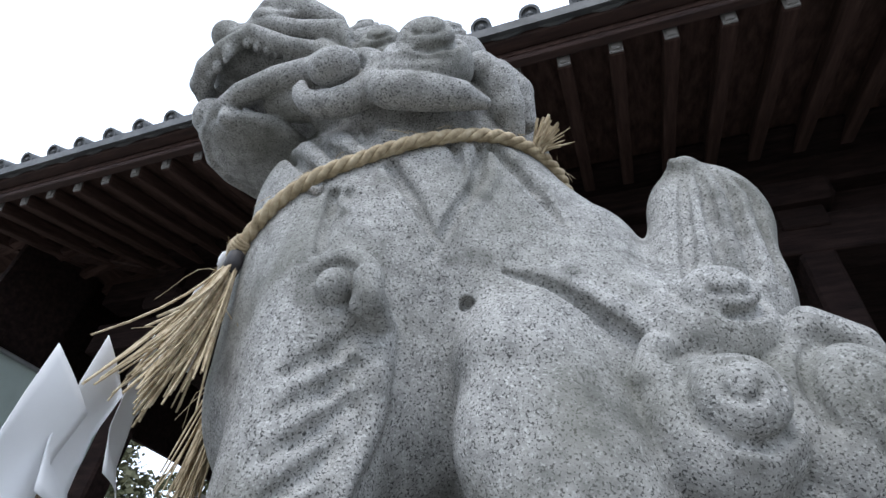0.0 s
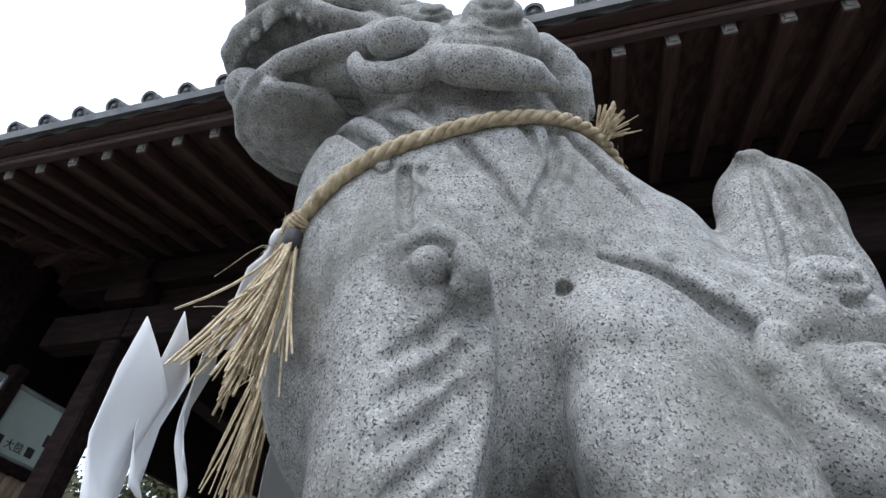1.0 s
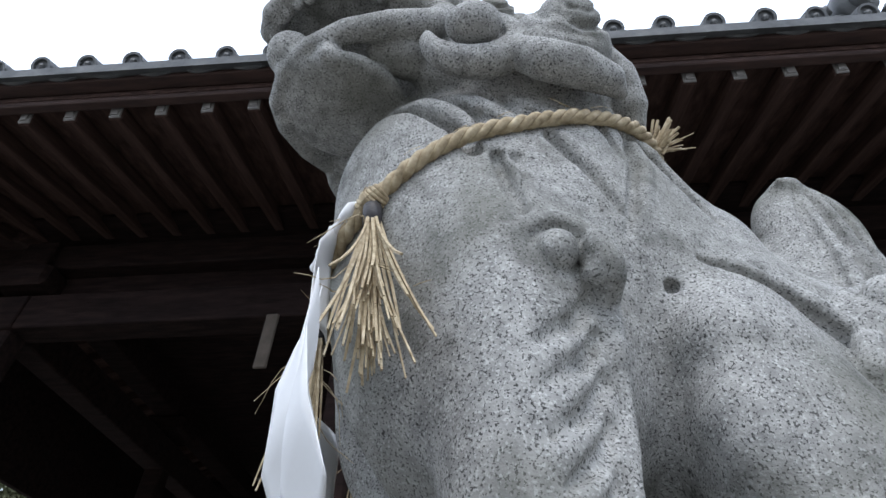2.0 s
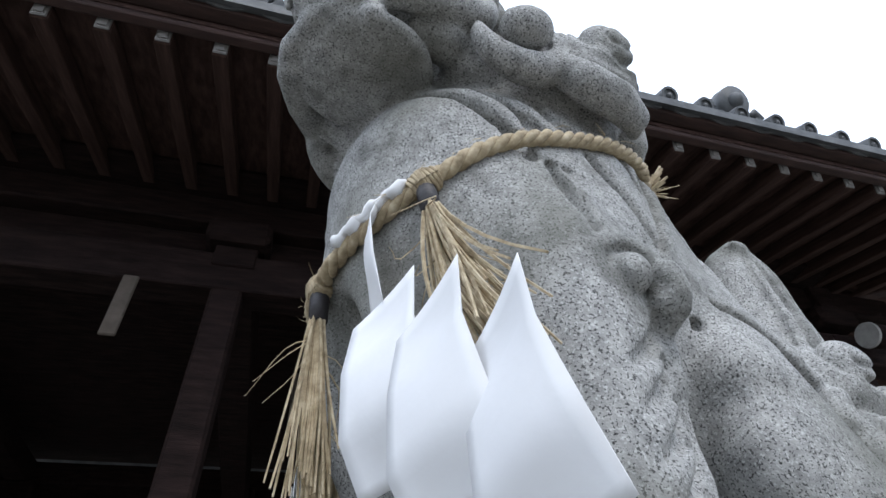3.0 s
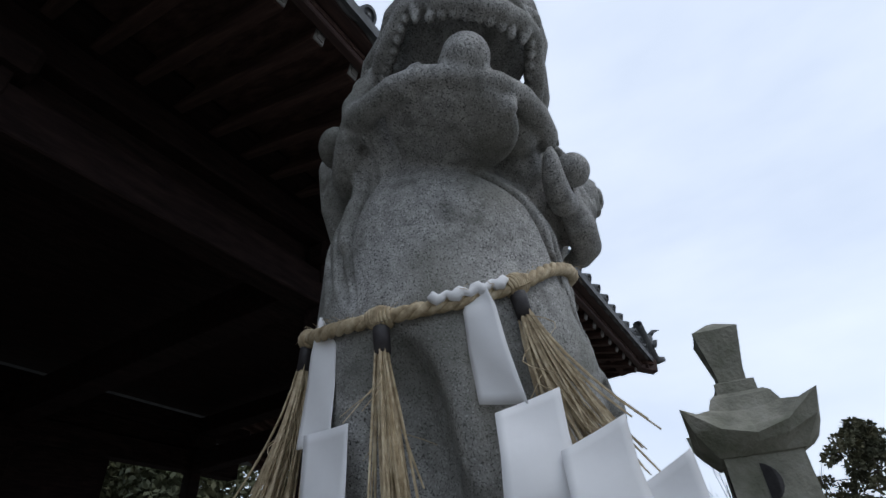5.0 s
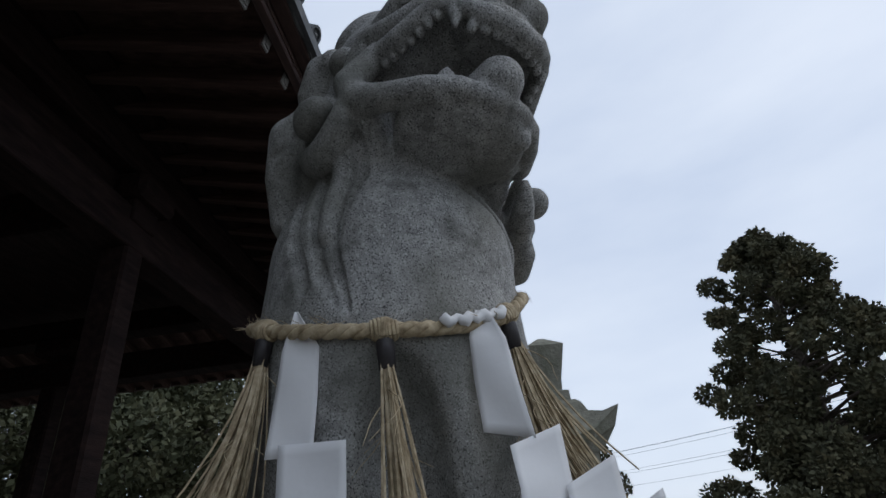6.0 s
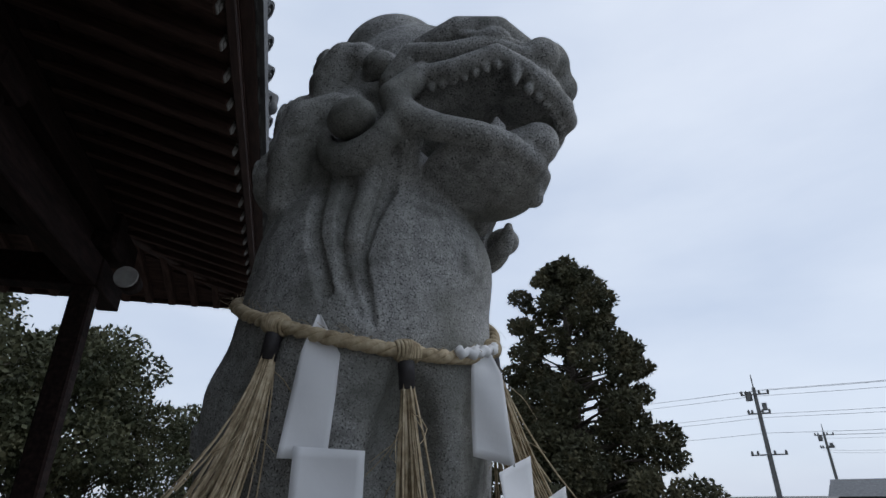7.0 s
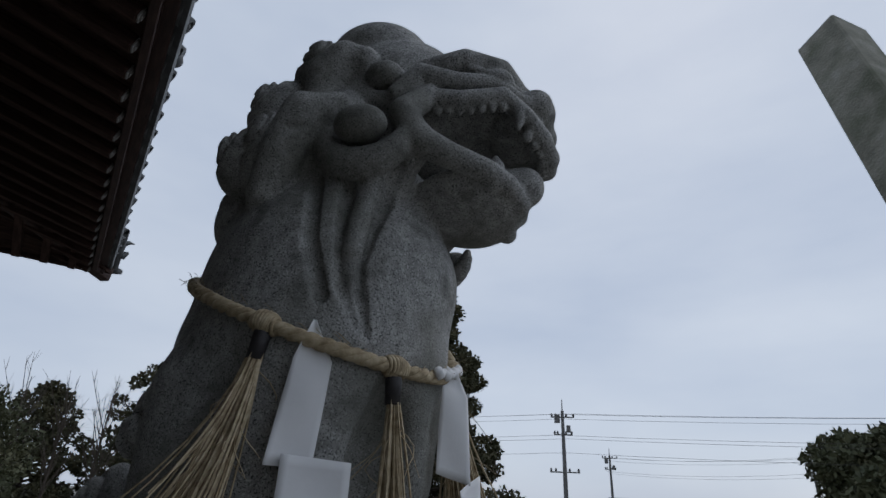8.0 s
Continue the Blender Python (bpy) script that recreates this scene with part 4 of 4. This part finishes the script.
paper_strip("white folded paper zigzag streamer hanging straight from the rope", [
    [((-0.327, 1.040, 1.985), (0.0005, 0.002, 0)), ((-0.325, 1.032, 1.925), (0.010, 0.028, 0)), ((-0.320, 1.036, 1.86), (0.010, 0.031, 0)), ((-0.318, 1.044, 1.775), (0.010, 0.033, 0))],
    [((-0.340, 1.012, 1.788), (0.020, 0.046, 0.003)), ((-0.340, 1.012, 1.72), (0.020, 0.046, 0)), ((-0.338, 1.014, 1.655), (0.020, 0.046, 0))],
    [((-0.362, 0.965, 1.668), (0.012, 0.040, 0)), ((-0.360, 0.965, 1.58), (0.012, 0.040, 0))],
])
paper_strip("white folded paper zigzag streamer blown sideways by the wind", [
    [((-0.362, 0.757, 1.963), (0.002, 0.010, 0.002)), ((-0.372, 0.757, 1.915), (0.008, 0.026, 0.004)), ((-0.368, 0.752, 1.85), (0.010, 0.030, 0.006)), ((-0.362, 0.742, 1.775), (0.010, 0.034, 0.008))],
    [((-0.372, 0.708, 1.772), (-0.012, 0.042, -0.014)), ((-0.378, 0.706, 1.715), (-0.016, 0.041, -0.012)), ((-0.372, 0.705, 1.65), (-0.018, 0.046, -0.008)), ((-0.352, 0.704, 1.60), (-0.016, 0.046, -0.006))],
    [((-0.366, 0.636, 1.722), (-0.006, 0.042, -0.018)), ((-0.372, 0.634, 1.665), (-0.010, 0.041, -0.016)), ((-0.366, 0.630, 1.60), (-0.014, 0.048, -0.012)), ((-0.348, 0.628, 1.555), (-0.012, 0.048, -0.008))],
    [((-0.352, 0.572, 1.672), (0.002, 0.040, -0.020)), ((-0.356, 0.568, 1.62), (-0.002, 0.040, -0.018)), ((-0.350, 0.563, 1.565), (-0.006, 0.046, -0.014)), ((-0.332, 0.560, 1.52), (-0.006, 0.046, -0.010))],
])
bm = bmesh.new()
twist = sorted([p for p in ROPE if p[0] < -0.3 and 0.715 < p[1] < 0.835], key=lambda p: p[1])
tube(bm, [Vector(p) + Vector((-0.013, -0.004, 0.006 + 0.004 * math.sin(k * 1.9))) for k, p in enumerate(twist)], [0.004] + [0.008 + 0.002 * math.sin(k * 1.3) for k in range(len(twist) - 2)] + [0.003], 8)
tagged(part("paper_twist", bm, PAPER, smooth=True), "white twist of paper tucked over the neck rope", "paper")


# ---- stone lantern ----
def stone_lantern(x, y, turn):
    th = tagged(new("stone_lantern"), "weathered grey stone lantern with upturned cap and crescent window", "stone lantern")
    th.matrix_world = pose(x, y, 0, 0, 0, turn)

    def loft(name, levels, label=""):
        bm = bmesh.new()
        rings = []
        for z, r, lift in levels:
            ring = []
            for k in range(16):
                a = k / 16 * 4
                side, f = int(a), a - int(a)
                c = [(-1, -1), (1, -1), (1, 1), (-1, 1)]
                p, q = c[side], c[(side + 1) % 4]
                px, py = p[0] + (q[0] - p[0]) * f, p[1] + (q[1] - p[1]) * f
                corner = (2 * abs(f - 0.5)) ** 2
                ring.append(bm.verts.new((px * r * (0.95 + 0.05 * corner), py * r * (0.95 + 0.05 * corner), z + lift * corner)))
            rings.append(ring)
        for a, b in zip(rings, rings[1:]):
            for k in range(16):
                bm.faces.new((a[k], a[(k + 1) % 16], b[(k + 1) % 16], b[k]))
        bm.faces.new(rings[0][::-1])
        bm.faces.new(rings[-1])
        return part(name, bm, LANTERN_STONE, th, label)
    loft("base", [(0.0, 0.30, 0), (0.16, 0.30, 0), (0.20, 0.26, 0), (0.30, 0.17, 0)])
    loft("shaft", [(0.30, 0.125, 0), (0.9, 0.105, 0), (1.42, 0.12, 0)])
    loft("platform", [(1.42, 0.12, 0), (1.50, 0.2, 0), (1.62, 0.215, 0), (1.64, 0.17, 0)])
    box_part = loft("fire_box", [(1.64, 0.105, 0), (1.66, 0.110, 0), (1.915, 0.110, 0)])
    # crescent windows: not cut through, dark plates paint the shade inside them
    for k in range(4):
        bm = bmesh.new()
        o = [(0.055 * math.cos(a), 0.055 * math.sin(a)) for a in [math.radians(-80 + 16 * j) for j in range(11)]]
        i = [(0.012 + 0.052 * math.cos(a) * 0.62, 0.054 * math.sin(a)) for a in [math.radians(80 - 16 * j) for j in range(11)]]
        vs = [bm.verts.new((px - 0.03, -0.1085, 1.82 + pz)) for px, pz in o + i]
        f = bm.faces.new(vs)
        ex = bmesh.ops.extrude_face_region(bm, geom=[f])
        bmesh.ops.translate(bm, vec=(0, 0.02, 0), verts=[g for g in ex["geom"] if isinstance(g, bmesh.types.BMVert)])
        bmesh.ops.transform(bm, matrix=pose(0, 0, 0, 0, 0, 90 * k), verts=bm.verts)
        part("crescent_window_shade", bm, TAPE, box_part, "dark crescent plate that paints the shade of a window")
    loft("cap_roof", [(1.90, 0.12, 0), (1.925, 0.17, 0.05), (1.945, 0.192, 0.10), (1.985, 0.145, 0.05), (2.035, 0.105, 0.014), (2.085, 0.090, 0), (2.10, 0.075, 0)])
    loft("finial_base", [(2.10, 0.062, 0), (2.14, 0.062, 0), (2.145, 0.050, 0)])
    loft("finial", [(2.145, 0.042, 0), (2.19, 0.046, 0), (2.325, 0.074, 0), (2.37, 0.012, 0)])
    return th


stone_lantern(0.95, 0.18, -6)


# ---- tall stone post ----
def stone_post():
    th = tagged(new("stone_post"), "tall square grey stone post standing in the yard", "stone post")
    up = Vector((0.109, -0.288, 0.951)).normalized()
    turn = up.to_track_quat("Z", "Y").to_matrix().to_4x4()
    th.matrix_world = Matrix.Translation((-1.51, 0.06, -0.05)) @ turn @ pose(0, 0, 0, 0, 0, 38)
    for name, size, z in (("footing", (0.42, 0.42, 0.3), 0.15), ("shaft", (0.20, 0.20, 3.85), 2.15)):
        bm = bmesh.new()
        box(bm, (0, 0, z), size, bevel=0.008)
        part(name, bm, LANTERN_STONE, th)
    return th


stone_post()


# ---- trees ----
def leaves(name, lobes, per, size, parent, material, seed, flat=0.6):
    """A crown of many small leaf sprays round lobes (centre, radii)."""
    rng = np.random.default_rng(seed)
    P, O = [], []
    for (cx, cy, cz, rx, ry, rz) in lobes:
        n = int(per * (rx * rz) ** 0.9) + 30
        d = rng.normal(size=(n, 3))
        d /= np.linalg.norm(d, axis=1)[:, None]
        rad = rng.uniform(0.45, 1.06, size=(n, 1)) ** 0.7
        P.append(np.array((cx, cy, cz)) + d * rad * np.array((rx, ry, rz)))
        O.append(d)
    P, O = np.concatenate(P), np.concatenate(O)
    u = rng.normal(size=P.shape) + O * 0.8
    u /= np.linalg.norm(u, axis=1)[:, None]
    w = np.cross(u, rng.normal(size=P.shape))
    w /= np.linalg.norm(w, axis=1)[:, None]
    s = size * rng.uniform(0.5, 1.3, size=(len(P), 1))
    V = np.stack([P, P + u * s * 0.5 + w * s * flat * 0.5, P + u * s, P + u * s * 0.5 - w * s * flat * 0.5], 1).reshape(-1, 3)
    me = bpy.data.meshes.new(name)
    me.vertices.add(len(V))
    me.vertices.foreach_set("co", V.ravel())
    me.loops.add(len(V))
    me.loops.foreach_set("vertex_index", np.arange(len(V)))
    me.polygons.add(len(P))
    me.polygons.foreach_set("loop_start", np.arange(0, len(V), 4))
    me.polygons.foreach_set("loop_total", np.full(len(P), 4))
    me.update(calc_edges=True)
    me.materials.append(material)
    ob = new(name, me)
    ob.parent = parent
    tagged(ob, kind="stuff")
    return ob


def tree(x, y, h, w, kind, seed, label, per=60, size=0.3, bare=0.25):
    """kind 'cedar': tall uneven cone; 'broad': rounded crown on several limbs."""
    rnd = random.Random(seed)
    th = tagged(new("tree"), label, "tree")
    th.location = (x, y, 0)
    bm = bmesh.new()
    lean = [(0.15 * math.sin(k * 1.3 + seed), 0.15 * math.cos(k * 1.7 + seed), h * 0.95 * k / 6) for k in range(7)]
    tube(bm, lean, [max(0.03, 0.035 * h * (1 - k / 6.4)) for k in range(7)], 8)
    part("trunk", bm, BARK, th)
    lobes = []
    bm = bmesh.new()
    count = 120 if kind == "cedar" else 44
    for i in range(count):
        f = (i + 0.5) / count
        a = i * 2.4 + rnd.uniform(-0.4, 0.4)
        if kind == "cedar":
            z = h * (bare + (1 - bare) * f)
            r = w * (1.0 - f) ** 0.45 * rnd.uniform(0.3, 1.1) + 0.15
            lob = 0.070 * h * (1.1 - f * 0.5) * rnd.uniform(0.55, 1.2)
        else:
            z = h * (bare + (1 - bare) * (0.15 + 0.75 * f))
            r = w * math.sqrt(max(0.05, 1 - (2 * (f - 0.42)) ** 2 * 0.8)) * rnd.uniform(0.3, 0.95)
            lob = 0.15 * h * rnd.uniform(0.7, 1.15)
        cx, cy = r * math.cos(a), r * math.sin(a)
        lobes.append((cx, cy, z, lob, lob, lob * 0.72))
        z0 = max(h * 0.12, z - r * (0.15 if kind == "cedar" else 0.7))
        k = min(int(z0 / h / 0.95 * 6), 6)
        tube(bm, [(lean[k][0], lean[k][1], z0), (cx * 0.55, cy * 0.55, (z0 + z) / 2 + 0.1), (cx, cy, z)], [0.011 * h * (1.1 - f), 0.006 * h * (1.1 - f), 0.02], 5)
    lobes.append((0, 0, h * 0.95, 0.05 * h, 0.05 * h, 0.07 * h))
    tagged(part("branchwork", bm, BARK, th), kind="stuff")
    leaves("crown", lobes, per, size, th, LEAF if kind == "cedar" else BROADLEAF, seed)
    return th


BROADLEAF = mat("broad_leaf", [(0.04, 0.048, 0.024), (0.07, 0.076, 0.036), (0.105, 0.10, 0.05)], 1.2, 0.7, 0)
tree(13.1, -12.5, 9.7, 3.6, "cedar", 3, "tall dark green conifer with a ragged crown", 3600, 0.15, 0.02)
tree(16.5, 2.4, 6.0, 3.0, "broad", 5, "dense evergreen tree with a rounded crown", 1700, 0.14, 0.2)
tree(12.5, 5.8, 7.6, 3.4, "broad", 8, "dense evergreen tree behind the hall", 1700, 0.14, 0.12)
tree(8.5, 9.5, 7.2, 3.4, "broad", 9, "dense evergreen tree behind the hall", 1700, 0.14, 0.1)
tree(-5.5, 13.5, 6.4, 3.0, "broad", 12, "yellow green broadleaf tree behind the hall", 1700, 0.14, 0.1)
tree(1.5, 14.5, 7.2, 3.4, "broad", 14, "dense evergreen tree behind the hall", 1200, 0.16, 0.1)
tree(-11.0, 11.0, 7.5, 3.4, "broad", 15, "dense evergreen tree beyond the hall", 700, 0.2, 0.1)
tree(23.0, -8.2, 6.6, 2.6, "cedar", 21, "dark green conifer at the yard's edge", 1500, 0.17, 0.05)
tree(25.0, -4.6, 5.2, 2.0, "cedar", 22, "slim conifer at the yard's edge", 1500, 0.17, 0.05)
tree(6.0, -60.0, 9.0, 3.2, "broad", 25, "small far tree beyond the power lines", 200, 0.5, 0.1)
tree(2.0, -46.0, 7.5, 3.0, "broad", 26, "small far tree beyond the power lines", 200, 0.5, 0.1)
tree(14.5, -0.6, 3.9, 1.6, "broad", 31, "low dark shrub behind the stone lantern", 1500, 0.1, 0.05)


def bare_tree(x, y, h, seed):
    rnd = random.Random(seed)
    th = tagged(new("bare_tree"), "leafless young tree with thin upright twigs", "tree")
    th.location = (x, y, 0)
    bm = bmesh.new()
    tube(bm, [(0, 0, 0), (0.05, 0, h * 0.5), (0.0, 0.05, h)], [0.05, 0.035, 0.01], 6)
    part("trunk", bm, BARK, th)
    bm = bmesh.new()
    for i in range(26):
        z = h * rnd.uniform(0.25, 0.85)
        a = rnd.uniform(0, 6.28)
        L = h * rnd.uniform(0.2, 0.45)
        b = Vector((0.03, 0.02, z))
        d = Vector((math.cos(a) * 0.45, math.sin(a) * 0.45, 1)).normalized()
        e = b + d * L
        tube(bm, [b, b + d * L * 0.5 + Vector((0.04, 0, 0)), e], [0.018, 0.012, 0.004], 4)
        for k in range(4):
            f = rnd.uniform(0.3, 0.9)
            s = b + d * L * f
            tube(bm, [s, s + Vector((rnd.gauss(0, 0.25), rnd.gauss(0, 0.25), 0.5)) * L * 0.4], [0.007, 0.003], 3)
    tagged(part("twig_spray", bm, BARK, th), kind="stuff")


bare_tree(19.0, -2.6, 4.6, 1)
bare_tree(19.5, -3.9, 4.4, 2)
bare_tree(18.6, -4.8, 4.8, 3)


# ---- power poles and wires ----
def power_pole(x, y, h, turn, arms):
    th = tagged(new("power_pole"), "grey concrete power pole with crossarms and insulators", "utility pole", "power poles")
    th.matrix_world = pose(x, y, 0, 0, 0, turn)
    bm = bmesh.new()
    tube(bm, [(0, 0, 0), (0, 0, h)], [0.19, 0.12], 10)
    part("shaft", bm, CONCRETE, th)
    bm = bmesh.new()
    tube(bm, [(0, 0, h), (0, 0, h + 0.9)], [0.05, 0.03], 6)
    part("lightning_spike", bm, CONCRETE, th)
    for k, (z, w) in enumerate(arms):
        bm = bmesh.new()
        box(bm, (0, 0.14, z), (w, 0.09, 0.09))
        arm = part("crossarm", bm, CONCRETE, th)
        for s in (-0.46, -0.16, 0.3, 0.46):
            bm = bmesh.new()
            tube(bm, [(s * w, 0.14, z + 0.04), (s * w, 0.14, z + 0.16), (s * w, 0.14, z + 0.28)], [0.07, 0.09, 0.04], 8)
            part("insulator", bm, CONCRETE, arm)
    bm = bmesh.new()
    tube(bm, [(0.42, 0, h - 0.9), (0.42, 0, h - 0.3)], [0.22, 0.22], 10)
    part("transformer", bm, CONCRETE, th)
    bm = bmesh.new()
    tube(bm, [(-0.42, 0, h - 1.6), (-0.42, 0, h - 1.1)], [0.16, 0.16], 10)
    part("transformer", bm, CONCRETE, th)
    return th


power_pole(21.3, -37.8, 8.7, 30, ((8.2, 1.8), (6.9, 1.4), (4.2, 2.2)))
power_pole(31.0, -66.0, 7.9, 30, ((7.6, 1.8), (6.3, 1.3)))
power_pole(10.0, -68.0, 8.1, 20, ((7.6, 1.8), (6.4, 1.4)))
power_pole(64.0, -13.0, 8.7, 30, ((8.2, 1.8), (6.9, 1.4)))


def wire(a, b, sag, r=0.014):
    bm = bmesh.new()
    a, b = Vector(a), Vector(b)
    tube(bm, [a.lerp(b, k / 12) - Vector((0, 0, sag * 4 * (k / 12) * (1 - k / 12))) for k in range(13)], r, 4)
    tagged(part("power_line", bm, TAPE), "dark overhead power line strung between poles", "power line", "overhead lines")


for z, off in ((8.5, 0.7), (8.45, -0.6), (8.1, 0.1), (6.9, 0.5), (6.6, -0.4), (5.6, 0.0)):
    wire((21.3 + off, -37.8, z), (-45 + off, -60, z + 0.6), 0.9)
    wire((21.3 + off, -37.8, z), (64 + off, -13, z), 0.7)
    if z > 6:
        wire((31 + off, -66, z - 0.8), (10 + off, -68, z - 0.9), 0.4)


# ---- far house ----
def far_house():
    th = tagged(new("house"), "far house with grey walls and a dark tiled gable roof", "house")
    th.matrix_world = pose(17.0, -45.0, 0, 0, 0, 20)
    bm = bmesh.new()
    box(bm, (0, 0, 0.84), (7, 6, 1.68))
    part("wall", bm, CONCRETE, th)
    bm = bmesh.new()
    v = [bm.verts.new(p) for p in ((-4, -3.6, 1.6), (4, -3.6, 1.6), (4, 3.6, 1.6), (-4, 3.6, 1.6), (-4, 0, 2.7), (4, 0, 2.7))]
    for q in ((0, 1, 5, 4), (2, 3, 4, 5), (0, 4, 3), (1, 2, 5), (0, 3, 2, 1)):
        bm.faces.new([v[k] for k in q])
    part("roof", bm, TILE, th)


far_house()
